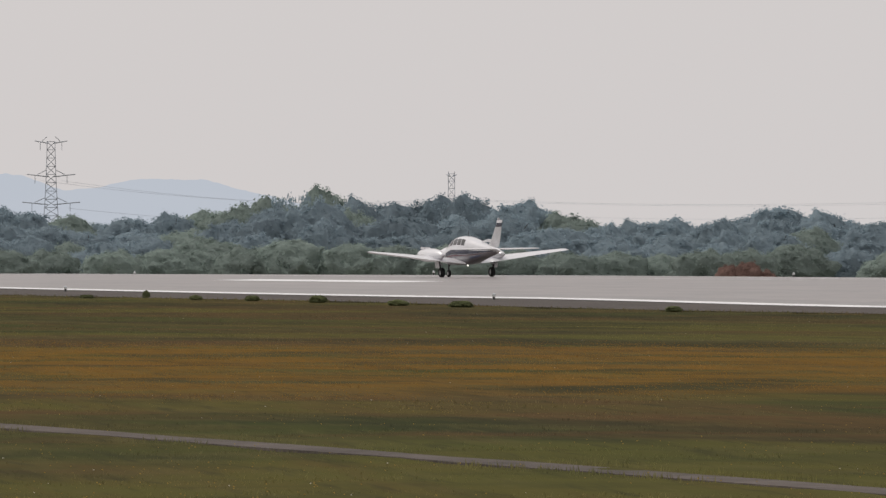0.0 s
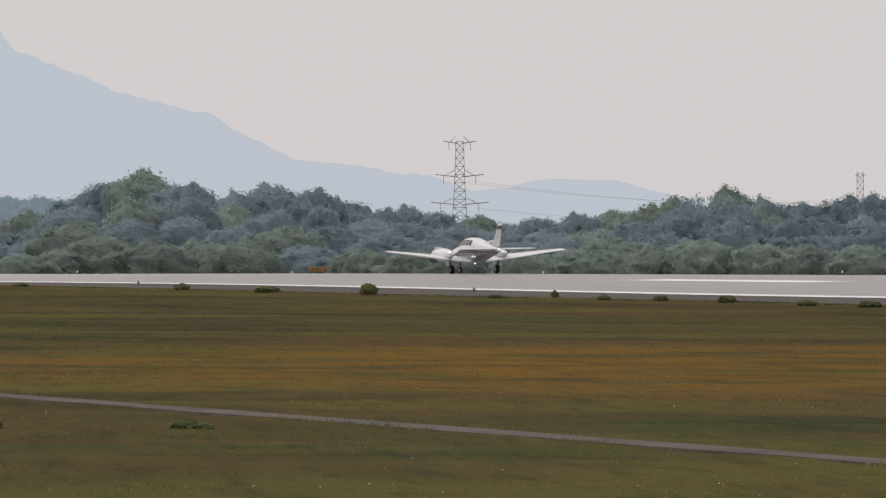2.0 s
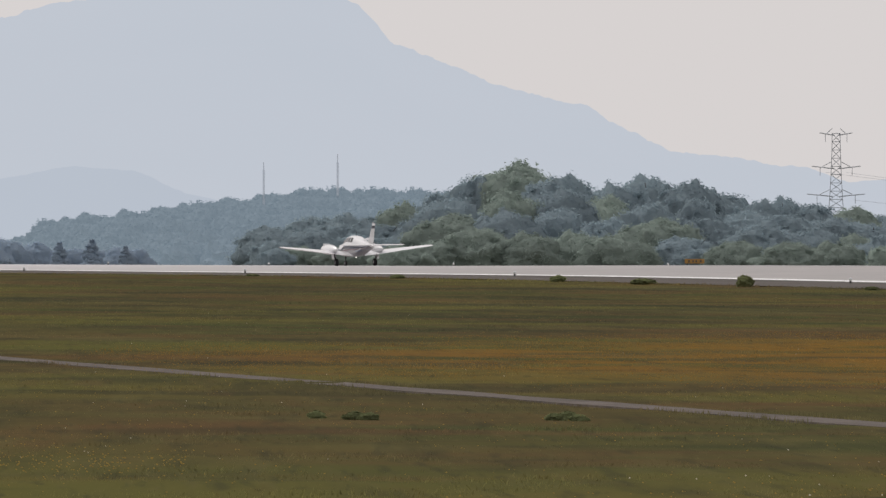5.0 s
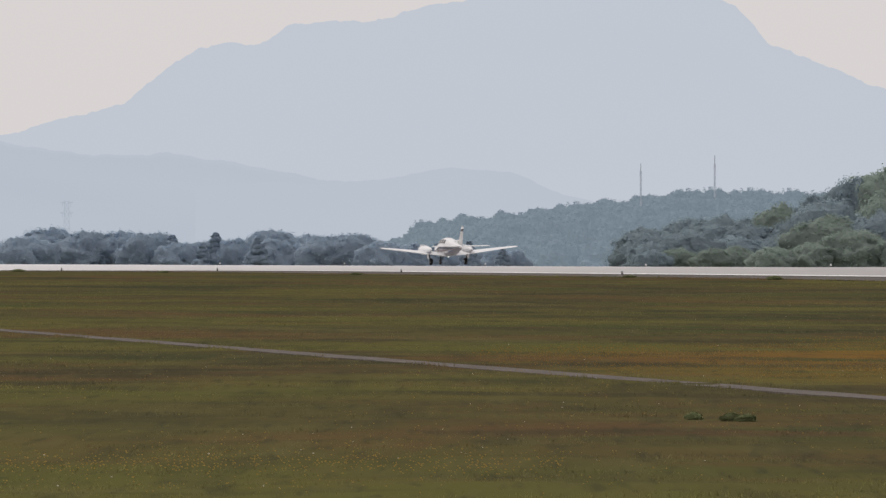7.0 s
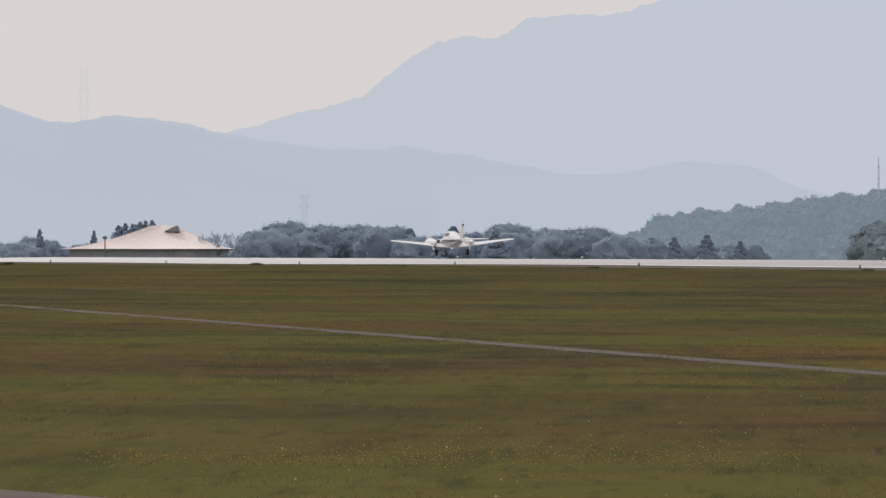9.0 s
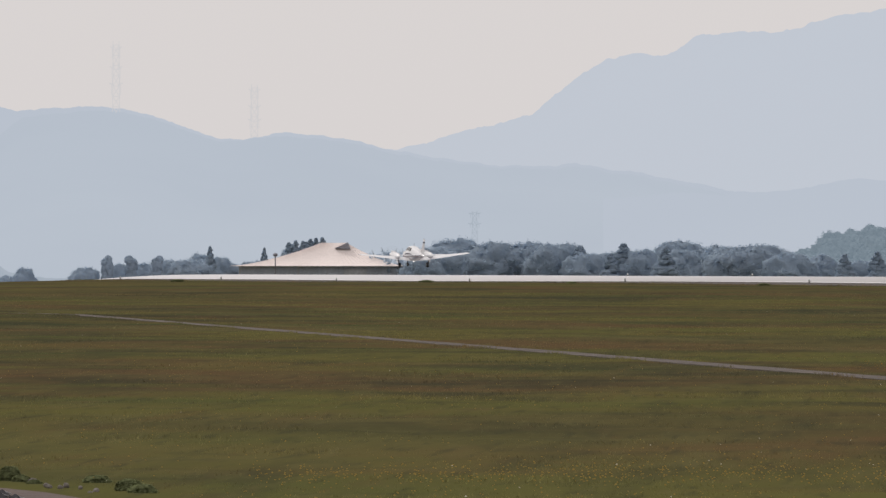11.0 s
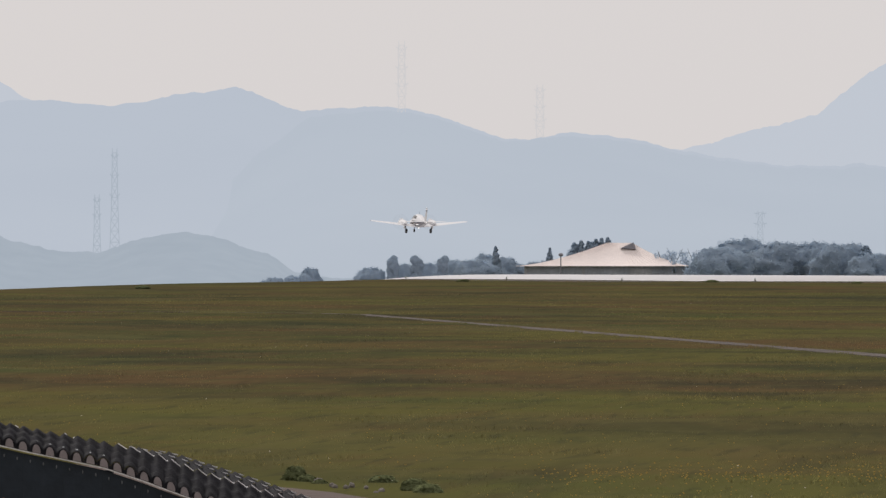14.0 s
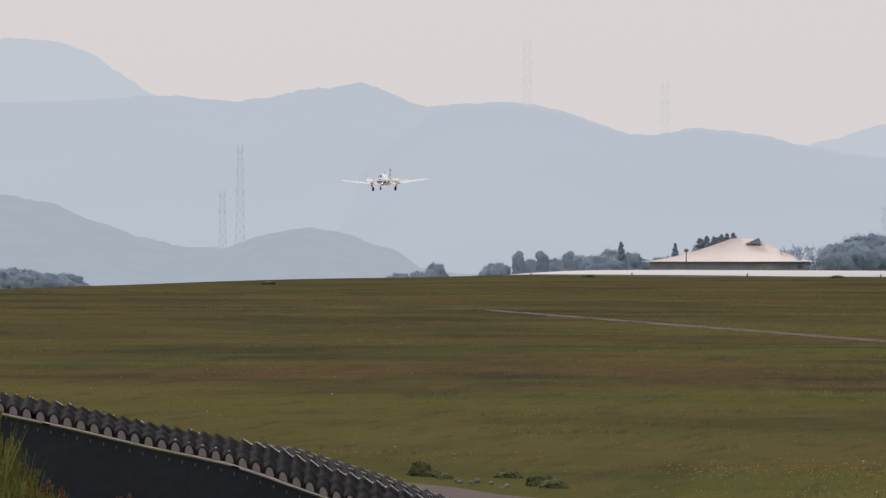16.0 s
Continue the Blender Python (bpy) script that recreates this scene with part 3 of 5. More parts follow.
for distance, share, step in ((955, 0.34, 0.27), (985, 0.58, 0.25), (1020, 0.80, 0.23), (1055, 1.03, 0.15)):
    b = 14.98 + rng.uniform(0, 0.1)
    while b < 24.5:
        d = distance + rng.uniform(-12, 12)
        x, y = polar(b, d)
        z = field_height(x, y)
        top = EYE + d * math.tan(radians(along(NEAR_SKYLINE, b) * share + (share - 1) * 0.10))
        h = max(2.4, (top - z) * rng.uniform(0.97, 1.10))
        w = min(h * 1.4, rng.uniform(7.0, 12.5))
        near_wood.plant(rng.choice((2, 5, 2, 5, 0) if share < 0.5 else (0, 1, 3, 4, 2)), x, y, z, h, w, rng.uniform(0, 6.28))
        b += step * rng.uniform(0.7, 1.3) * w / 7.2
for b, d, elevation, i, w in ((19.98, 1050, 0.435, 6, 4.5), (20.14, 1052, 0.445, 6, 4.5), (21.72, 1052, 0.235, 6, 2.4), (21.05, 1050, 0.37, 0, 4.6), (23.55, 1050, 0.235, 6, 2.2), (23.9, 1050, 0.22, 6, 2.5)):
    x, y = polar(b, d)
    z = field_height(x, y)
    near_wood.plant(i, x, y, z, EYE + d * math.tan(radians(elevation)) - z, w, rng.uniform(0, 6.28))

# the hazy hill behind the wood
HILL_SKYLINE = [(13.2, -0.02), (13.45, 0.05), (13.66, 0.165), (13.95, 0.19), (14.2, 0.215), (14.45, 0.26), (14.8, 0.30), (15.05, 0.325), (15.3, 0.37), (15.55, 0.355), (15.95, 0.35), (16.6, 0.33), (17.2, 0.25)]
hill_bed = []
for b10 in range(1310, 1725, 10):
    for k in range(8):
        d = 1760 + 45 * k
        x, y = polar(b10 / 100, d)
        hill_bed.append((x, y, -8 + max(0.0, EYE + d * math.tan(radians(along(HILL_SKYLINE, b10 / 100))) + 4.0) * smooth(1760, 2040, d) * 0.7))
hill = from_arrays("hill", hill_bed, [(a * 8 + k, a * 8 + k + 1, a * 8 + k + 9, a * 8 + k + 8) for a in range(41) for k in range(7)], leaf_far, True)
tagged(hill, "low wooded hill in blue haze", "hill", kind="structure")
hill_verts, hill_faces, hill_count = [], [], 0
crown_arrays = []
for me in hill_crowns:
    crown_arrays.append((np.array([v.co[:] for v in me.vertices]), [tuple(p.vertices) for p in me.polygons]))
for distance, share, step in ((1790, 0.30, 0.16), (1850, 0.52, 0.16), (1910, 0.72, 0.15), (1970, 0.87, 0.14), (2020, 1.0, 0.12)):
    b = 13.32 + rng.uniform(0, 0.1)
    while b < 16.9:
        d = distance + rng.uniform(-10, 10)
        x, y = polar(b, d)
        top = EYE + d * math.tan(radians(along(HILL_SKYLINE, b) * share + (share - 1) * 0.07))
        bed = -8 + max(0.0, EYE + d * math.tan(radians(along(HILL_SKYLINE, b))) + 4.0) * smooth(1760, 2040, d) * 0.7
        h, w = max(4.0, top - bed + 0.8) * rng.uniform(0.97, 1.06), rng.uniform(8.0, 12.0)
        co, polys = crown_arrays[rng.randrange(4)]
        hill_verts.append(co * (w, w, h) + (x, y, bed - 0.8))
        hill_faces += [tuple(i + hill_count for i in p) for p in polys]
        hill_count += len(co)
        b += step * rng.uniform(0.8, 1.2)
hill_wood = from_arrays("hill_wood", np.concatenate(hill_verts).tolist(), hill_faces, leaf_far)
tagged(hill_wood, "dense blue-green wood covering the hazy hill", "wood", kind="stuff")

# the tree line beyond the runway's end: first and last bearing, elevation of the tops, distance, kind
LINES = [(12.30, 12.70, 0.03, 1475, 2), (12.03, 12.36, 0.015, 1495, 0), (13.70, 14.22, -0.02, 1415, 1), (13.02, 13.42, 0.055, 1400, 0), (13.44, 13.62, 0.0, 1400, 3), (13.70, 14.20, 0.01, 1400, 5), (12.32, 12.66, 0.06, 1460, 5), (12.68, 13.05, 0.07, 1470, 1),
         (11.14, 11.32, 0.075, 1480, 0), (11.3, 11.75, 0.095, 1500, 2), (11.75, 12.05, 0.075, 1490, 1), (12.05, 12.34, 0.045, 1480, 5),
         (9.47, 9.72, -0.012, 1500, 0), (9.70, 9.93, 0.012, 1520, 2), (10.0, 10.15, -0.005, 1530, 0), (9.50, 9.56, -0.01, 1500, 1),
         (8.38, 8.44, -0.10, 1150, 0), (8.50, 8.58, -0.092, 1150, 1), (15.2, 15.4, 0.03, 1380, 1)]
for b0, b1, elevation, d0, kind in LINES:
    b = b0
    while b <= b1:
        d = d0 + rng.uniform(-15, 15)
        x, y = polar(b, d)
        z = field_height(x, y) - 0.6
        h = (EYE + d * math.tan(radians(elevation)) - z) * rng.uniform(0.92, 1.14)
        w = (h - 2.2) * (2.5 if kind == 5 else rng.uniform(1.2, 1.8))
        far_wood.plant(kind, x, y, z, h, w, rng.uniform(0, 6.28))
        b += math.degrees(w / d) * (0.38 if kind == 5 else 0.42) * rng.uniform(0.8, 1.2)
for b, elevation, d, kind, w in ((9.115, 0.0, 1250, 4, 4.6), (9.267, 0.0, 1250, 4, 5.4), (9.425, 0.0, 1250, 4, 4.6), (8.975, -0.053, 1252, 0, 4.6), (9.19, -0.035, 1258, 1, 3.4), (9.335, -0.035, 1258, 2, 3.6), (9.757, 0.072, 1510, 5, 7.5), (8.60, -0.06, 1150, 2, 3.4),
                                (10.09, 0.062, 1520, 5, 6.3), (10.24, 0.095, 1525, 5, 9.5), (10.29, 0.108, 1525, 5, 9.5), (10.335, 0.104, 1525, 5, 9.5), (10.375, 0.118, 1525, 5, 9.5), (10.415, 0.124, 1525, 5, 9.5), (10.455, 0.128, 1525, 5, 9.5), (10.26, 0.072, 1535, 1, 5.0), (10.34, 0.085, 1535, 2, 5.0), (10.42, 0.088, 1535, 0, 5.0), (10.265, 0.085, 1530, 5, 9.0), (10.355, 0.10, 1530, 5, 9.0), (10.395, 0.10, 1530, 5, 9.0),
                                (10.86, 0.105, 1480, 6, 6.4), (11.0, 0.098, 1482, 6, 5.0), (10.80, 0.085, 1481, 6, 4.6)):
    x, y = polar(b, d)
    z = field_height(x, y) - 0.5
    far_wood.plant(kind, x, y, z, EYE + d * math.tan(radians(elevation)) - z, w, rng.uniform(0, 6.28))
for i in range(6):
    x, y = polar(5.7 + 0.11 * i, 1080 + 8 * i)
    z = field_height(x, y) - 0.5
    far_wood.plant(i % 4, x, y, z, EYE + 1080 * math.tan(radians(-0.085 - 0.012 * abs(i - 1.5))) - z, 9.0, i * 1.7)


# ---- things of the distance ----
def beam(bm, a, b, r, sides=4):
    a, b = Vector(a), Vector(b)
    d = b - a
    if d.length > 1e-6:
        bmesh.ops.create_cone(bm, cap_ends=True, segments=sides, radius1=r, radius2=r, depth=d.length, matrix=Matrix.Translation((a + b) / 2) @ d.to_track_quat("Z", "Y").to_matrix().to_4x4())


def pylon(bearing, distance, base, height, arms, mat, label, thick=0.16, foot=3.2, neck=1.1, turn=0.0, bays=9):
    """A lattice pylon: tapered body, cross arms as (height share, half length), insulators under them."""
    root = new("pylon")
    x, y = polar(bearing, distance)
    root.matrix_basis = pose(x, y, base, 0, 0, -bearing + turn)
    tagged(root, label, "pylon", "pylons")
    bm = bmesh.new()

    def half(u):
        return neck + (foot - neck) * (1 - u) ** 1.6

    for k in range(bays):
        u, v = k / bays, (k + 1) / bays
        a, b = half(u), half(v)
        p = [Vector((sx * a, sy * a, u * height)) for sx, sy in ((-1, -1), (1, -1), (1, 1), (-1, 1))]
        q = [Vector((sx * b, sy * b, v * height)) for sx, sy in ((-1, -1), (1, -1), (1, 1), (-1, 1))]
        for i in range(4):
            j = (i + 1) % 4
            beam(bm, p[i], q[i], thick)
            beam(bm, p[i], q[j], thick * 0.6)
            beam(bm, p[j], q[i], thick * 0.6)
            beam(bm, q[i], q[j], thick * 0.6)
    part("lattice_body", bm, mat, root)
    for share, reach in arms:
        z, w = share * height, half(share)
        bm = bmesh.new()
        for s in (-1, 1):
            tip = (s * reach, 0, z + 0.02 * height)
            for sy in (-1, 1):
                beam(bm, (s * w * 0.5, sy * w, z), tip, thick)
                beam(bm, (s * w, sy * w, z + 0.055 * height), (s * reach * 0.55, sy * w * 0.5, z + 0.02 * height), thick * 0.7)
            beam(bm, (s * reach * 0.55, -w * 0.5, z + 0.01 * height), (s * reach * 0.55, w * 0.5, z + 0.02 * height), thick * 0.6)
            beam(bm, (s * reach * 0.3, -w * 0.7, z), (s * reach * 0.55, w * 0.5, z + 0.015 * height), thick * 0.6)
        arm = part("cross_arm", bm, mat, root)
        for s in (-1, 1):
            bm = bmesh.new()
            beam(bm, (s * reach * 0.66, 0, z + 0.01 * height), (s * reach * 0.66, 0, z - 0.055 * height), thick * 0.7, 6)
            part("insulator", bm, mat, arm)
    return root


pylon(18.53, 2200, -1.0, 29.5, [(0.985, 3.9), (0.715, 5.8), (0.49, 6.9)], steel_near, "grey steel lattice power pylon rising behind the wood", thick=0.10, foot=2.6, neck=0.95, bays=15)
# Farther pylons: haze put into their paled or glowing colours.
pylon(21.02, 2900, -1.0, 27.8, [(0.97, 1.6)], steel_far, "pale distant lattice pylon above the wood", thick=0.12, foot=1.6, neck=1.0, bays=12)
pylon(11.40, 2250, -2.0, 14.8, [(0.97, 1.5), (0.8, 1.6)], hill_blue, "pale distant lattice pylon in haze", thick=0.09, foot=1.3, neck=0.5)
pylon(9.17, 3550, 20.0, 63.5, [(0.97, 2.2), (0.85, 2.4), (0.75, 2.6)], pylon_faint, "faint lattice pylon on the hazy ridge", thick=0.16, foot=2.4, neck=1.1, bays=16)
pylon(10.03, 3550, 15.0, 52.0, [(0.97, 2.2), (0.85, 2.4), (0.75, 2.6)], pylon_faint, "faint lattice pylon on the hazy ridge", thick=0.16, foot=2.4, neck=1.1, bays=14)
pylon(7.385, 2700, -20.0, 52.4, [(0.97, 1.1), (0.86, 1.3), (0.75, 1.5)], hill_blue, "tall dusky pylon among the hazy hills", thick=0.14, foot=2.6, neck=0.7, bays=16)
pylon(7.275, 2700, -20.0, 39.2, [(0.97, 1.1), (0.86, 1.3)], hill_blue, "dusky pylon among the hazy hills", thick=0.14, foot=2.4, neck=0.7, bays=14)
pylon(5.95, 2700, -20.0, 60.0, [(0.97, 1.1), (0.86, 1.3)], mount_low, "faint tall pylon before the hazy ridge", thick=0.14, foot=2.4, neck=0.7, bays=16)


# Mast steel lightened against the bright mountains, haze put into its colour.
steel_pale = material("hazed_mast_steel", (0.62, 0.66, 0.72), 0.8, size=6, vary=0.08, specular=0.1)


def radio_mast(bearing, top, wide):
    d = 1990
    x, y = polar(bearing, d)
    base = 3.0
    h = EYE + d * math.tan(radians(top)) - base
    root = new("radio_mast")
    root.matrix_basis = pose(x, y, base)
    tagged(root, "thin grey radio mast on the wooded hill", "mast", "masts on the hill")
    bm = bmesh.new()
    for a in range(3):
        c, s = math.cos(a * 2.094) * wide, math.sin(a * 2.094) * wide
        beam(bm, (c, s, 0), (c, s, h * 0.9), 0.045)
    for k in range(14):
        for a in range(3):
            c, s, c2, s2 = math.cos(a * 2.094) * wide, math.sin(a * 2.094) * wide, math.cos(a * 2.094 + 2.094) * wide, math.sin(a * 2.094 + 2.094) * wide
            beam(bm, (c, s, k * h * 0.064), (c2, s2, (k + 1) * h * 0.064), 0.022)
    part("lattice", bm, steel_pale, root)
    bm = bmesh.new()
    beam(bm, (0, 0, h * 0.88), (0, 0, h), 0.09, 8)
    part("aerial", bm, steel_pale, root)


radio_mast(14.97, 0.51, 0.2)
radio_mast(15.43, 0.562, 0.2)


def power_line(a, b, sag, label):
    bm = bmesh.new()
    pts = [Vector(a).lerp(Vector(b), i / 24) - Vector((0, 0, sag * 4 * (i / 24) * (1 - i / 24))) for i in range(25)]
    for p, q in zip(pts, pts[1:]):
        beam(bm, p, q, 0.028, 4)
    tagged(mesh_object("power_line", bm, steel_far), label, "cable", "power lines")


px, py = polar(18.53, 2200)
qx, qy = polar(21.02, 2900)
rx2, ry2 = polar(27.0, 2600)
for dx, dz, dz2 in ((-2.6, 19.2, 19), (2.6, 19.2, 18.6), (4.4, 12.6, 14.5)):
    power_line((px + dx, py, dz), (qx + dx * 0.4, qy, dz2), 3.0, "thin sagging power line between distant pylons")
    power_line((qx + dx * 0.4, qy, dz2), (rx2 + dx, ry2, dz2 + 6), 5.0, "thin sagging power line between distant pylons")


# ---- the pale-roofed hall beyond the runway's end ----
roof_mat = material("pale_tile_roof", (0.86, 0.77, 0.735), 0.6, vary=0.08, size=4, bump=0.1)
gable_mat = material("dark_gable", (0.24, 0.24, 0.27), 0.7, size=2)
hall_wall_mat = material("dark_hall_wall", (0.40, 0.44, 0.50), 0.6, size=3)
hall_pale_mat = material("pale_hall_pier", (0.42, 0.44, 0.47), 0.6, size=3)


def hall():
    d, bearing = 1485, 10.425
    x, y = polar(bearing, d)
    base = field_height(x, y) - 0.4
    root = new("hall")
    root.matrix_basis = pose(x, y, base, 0, 0, -bearing)
    tagged(root, "low wide hall with a sweeping pale pink hipped roof", "building")
    eave, ridge, half = EYE + d * math.tan(radians(-0.060)) - base, EYE + d * math.tan(radians(0.084)) - base, 14.2
    # roof of two sweeping slopes with a short ridge, concave towards the eaves
    bm = bmesh.new()
    cols, rows = 40, 8
    for side in (-1, 1):
        grid = []
        for j in range(rows + 1):
            v = j / rows
            row = []
            for i in range(cols + 1):
                u = -1 + 2 * i / cols
                reach = half * (1 - v) + 1.6 * v + (0.9 if u > 0 else 0.0) * v
                z = eave + (ridge - eave) * (v ** 1.5)
                row.append(bm.verts.new((u * reach + 0.15 * half * v, side * (9.0 * (1 - v) + 0.05), z)))
            grid.append(row)
        for j in range(rows):
            for i in range(cols):
                bm.faces.new((grid[j][i], grid[j][i + 1], grid[j + 1][i + 1], grid[j + 1][i]))
    # end slopes
    for s in (-1, 1):
        prev = None
        for j in range(rows + 1):
            v = j / rows
            reach = half * (1 - v) + 1.6 * v + (0.9 if s > 0 else 0.0) * v
            z = eave + (ridge - eave) * (v ** 1.5)
            pair = [bm.verts.new((s * reach + 0.15 * half * v, t * (9.0 * (1 - v) + 0.05), z)) for t in (-1, 1)]
            if prev:
                bm.faces.new((prev[0], prev[1], pair[1], pair[0]))
            prev = pair
    roof = part("roof", bm, roof_mat, root, "sweeping pale pink tiled roof", True)
    for k in range(31):
        u = -0.97 + 1.94 * k / 30
        bm = bmesh.new()
        line = []
        for j in range(rows + 1):
            v = j / rows
            reach = half * (1 - v) + 1.6 * v + (0.9 if u > 0 else 0.0) * v
            line.append((u * reach + 0.15 * half * v, -9.0 * (1 - v) - 0.05, eave + (ridge - eave) * v ** 1.5 + 0.02))
        for p, q in zip(line, line[1:]):
            beam(bm, p, q, 0.02, 5)
        part("roof_rib", bm, roof_mat, roof)
    bm = bmesh.new()
    gx = 0.15 * half + 0.6
    pts = [(gx, -2.3, ridge - 0.85), (gx + 2.5, -2.3, ridge - 1.0), (gx + 2.1, -2.3, ridge + 0.1)]
    front = [bm.verts.new(p) for p in pts]
    back = [bm.verts.new((p[0], 0.6, p[2])) for p in pts]
    bm.faces.new(front)
    bm.faces.new(back[::-1])
    for i in range(3):
        bm.faces.new((front[i], front[(i + 1) % 3], back[(i + 1) % 3], back[i]))
    part("gable", bm, gable_mat, root, "dark open gable under the ridge")
    bm = bmesh.new()
    bmesh.ops.create_cube(bm, size=1, matrix=Matrix.Translation((0.4, 0, eave / 2)) @ Matrix.Diagonal((2 * half - 3.0, 15.5, eave, 1)))
    part("wall", bm, hall_wall_mat, root, "dark recessed wall under the eaves")
    for k in range(9):
        bm = bmesh.new()
        bmesh.ops.create_cube(bm, size=1, matrix=Matrix.Translation((-12.5 + 3.1 * k, -8.0, eave / 2)) @ Matrix.Diagonal((0.35, 0.4, eave, 1)))
        part("pillar", bm, hall_wall_mat if k % 3 else hall_pale_mat, root)
    bm = bmesh.new()
    bmesh.ops.create_cube(bm, size=1, matrix=Matrix.Translation((6.0, -7.85, eave * 0.5)) @ Matrix.Diagonal((3.6, 0.3, eave * 0.8, 1)))
    part("window", bm, hall_pale_mat, root, "pale glazed entrance bay")


hall()


def lamp_post(bearing, d, top, kind):
    x, y = polar(bearing, d)
    z = field_height(x, y) - 0.3
    h = EYE + d * math.tan(radians(top)) - z
    root = new("lamp_post")
    root.matrix_basis = pose(x, y, z, 0, 0, -bearing)
    tagged(root, "slim dark post with a small head", "lamp", "posts beyond the runway")
    bm = bmesh.new()
    beam(bm, (0, 0, 0), (0, 0, h - 0.6), 0.09, 8)
    part("post", bm, gable_mat, root)
    bm = bmesh.new()
    bmesh.ops.create_icosphere(bm, subdivisions=2, radius=0.36, matrix=Matrix.Translation((0, 0, h - 0.5)) @ Matrix.Diagonal((1.1, 1, 0.8, 1)))
    part("head", bm, gable_mat, root)


lamp_post(10.16, 1440, 0.03, 0)

# ---- runway furniture ----
light_white = material("lamp_housing_white", (0.8, 0.8, 0.78), 0.4, size=0.3, vary=0.1)
light_dark = material("lamp_stem_dark", (0.06, 0.06, 0.06), 0.6, size=0.3)
glass_mat = material("lamp_glass", (0.75, 0.78, 0.8), 0.1, size=0.2, vary=0.05, specular=0.8)


def edge_light():
    root = new("edge_light")
    tagged(root, "small white runway edge light on a dark stem", "light", "runway edge lights")
    bm = bmesh.new()
    bmesh.ops.create_cone(bm, cap_ends=True, segments=12, radius1=0.13, radius2=0.09, depth=0.05, matrix=Matrix.Translation((0, 0, 0.025)))
    beam(bm, (0, 0, 0.04), (0, 0, 0.22), 0.09, 10)
    part("stem", bm, light_dark, root)
    bm = bmesh.new()
    bmesh.ops.create_cone(bm, cap_ends=True, segments=14, radius1=0.11, radius2=0.15, depth=0.12, matrix=Matrix.Translation((0, 0, 0.27)))
    part("housing", bm, light_white, root)
    bm = bmesh.new()
    bmesh.ops.create_uvsphere(bm, u_segments=12, v_segments=8, radius=0.12, matrix=Matrix.Translation((0, 0, 0.36)))
    part("lens", bm, glass_mat, root)
    return root


first_light = edge_light()
for k in range(-2, 11):
    for x in (147.6, 212.6):
        y = 378.9 + 59.2 * k
        m = pose(x, y, pavement_height(x, y)) @ Matrix.Scale(0.78, 4)
        if k == -2 and x < 150:
            first_light.matrix_basis = m
        else:
            copy_thing(first_light, m)

sign_yellow = material("sign_yellow", (0.42, 0.23, 0.06), 0.5, size=0.6)


def guidance_sign():
    x, y = polar(17.65, 745)
    root = new("guidance_sign")
    root.matrix_basis = pose(x, y, field_height(x, y), 0, 0, -17.7)
    tagged(root, "low orange-yellow taxiway sign on short legs", "sign")
    bm = bmesh.new()
    bmesh.ops.create_cube(bm, size=1, matrix=Matrix.Translation((0, 0, 0.50)) @ Matrix.Diagonal((1.6, 0.2, 0.36, 1)))
    bmesh.ops.bevel(bm, geom=bm.edges[:], offset=0.02, segments=2, affect="EDGES")
    board = part("board", bm, sign_yellow, root)
    for u in (-0.45, -0.12, 0.14, 0.5):
        bm = bmesh.new()
        bmesh.ops.create_cube(bm, size=1, matrix=Matrix.Translation((u, -0.105, 0.50)) @ Matrix.Diagonal((0.14, 0.01, 0.17, 1)))
        part("letter_bar", bm, light_dark, board)
    for u in (-0.6, 0.6):
        bm = bmesh.new()
        beam(bm, (u, 0, 0), (u, 0, 0.36), 0.04, 8)
        part("leg", bm, light_dark, root)


guidance_sign()

# ---- shrubs along the runway and in the meadow ----
shrubs = Wood([tree_kind(101 + i, "round", leaf_bush, bark, "low green shrub in the grass beside the runway", "shrubs in the meadow", name="shrub", blobs=24, leaves=50, leaf=0.11) for i in range(3)])
for b, x0, h, w in ((16.8, 134.5, 0.42, 1.0), (17.33, 134.0, 0.36, 1.5), (17.965, 134.0, 0.66, 1.0), (19.12, 136.3, 0.50, 0.4), (19.43, 133, 0.30, 0.7), (19.78, 133, 0.32, 0.8), (20.19, 133, 0.40, 0.9), (20.69, 132.5, 0.32, 1.0), (21.08, 132.5, 0.36, 1.2), (22.4, 133, 0.3, 0.8), (18.75, 132, 0.25, 0.8),
                   (11.1, 131, 0.26, 1.2), (9.55, 126, 0.3, 1.3), (13.2, 132, 0.2, 1.0), (14.9, 133.5, 0.2, 0.9), (12.0, 130, 0.2, 0.9), (15.8, 133, 0.3, 1.0)):
    x0 += 4.0
    y = x0 / math.tan(radians(b))
    shrubs.plant(rng.randrange(3), x0, y, field_height(x0, y) - 0.04, h * 0.88, w * 0.8, rng.uniform(0, 6))
for b, d, h, w in ((15.54, 107.5, 0.13, 0.26), (15.62, 107.3, 0.12, 0.24), (15.30, 108.5, 0.12, 0.2), (16.78, 106.5, 0.13, 0.24), (16.86, 106.4, 0.15, 0.26), (16.93, 106.3, 0.12, 0.22), (8.51, 84.0, 0.17, 0.20), (8.58, 83.6, 0.10, 0.17), (8.47, 84.3, 0.09, 0.14), (8.66, 83.0, 0.07, 0.14), (9.25, 80.5, 0.14, 0.22), (9.33, 79.5, 0.12, 0.25), (9.05, 83.5, 0.1, 0.25), (7.56, 565, 0.22, 0.9)):
    x, y = polar(b, d)
    shrubs.plant(rng.randrange(3), x, y, field_height(x, y) - 0.03, h, w, rng.uniform(0, 6))

leaf_rust = material("leaf_rusty_brown", (0.30, 0.20, 0.17), 0.9, vary=0.3, size=0.8, specular=0.0, translucent=0.35)
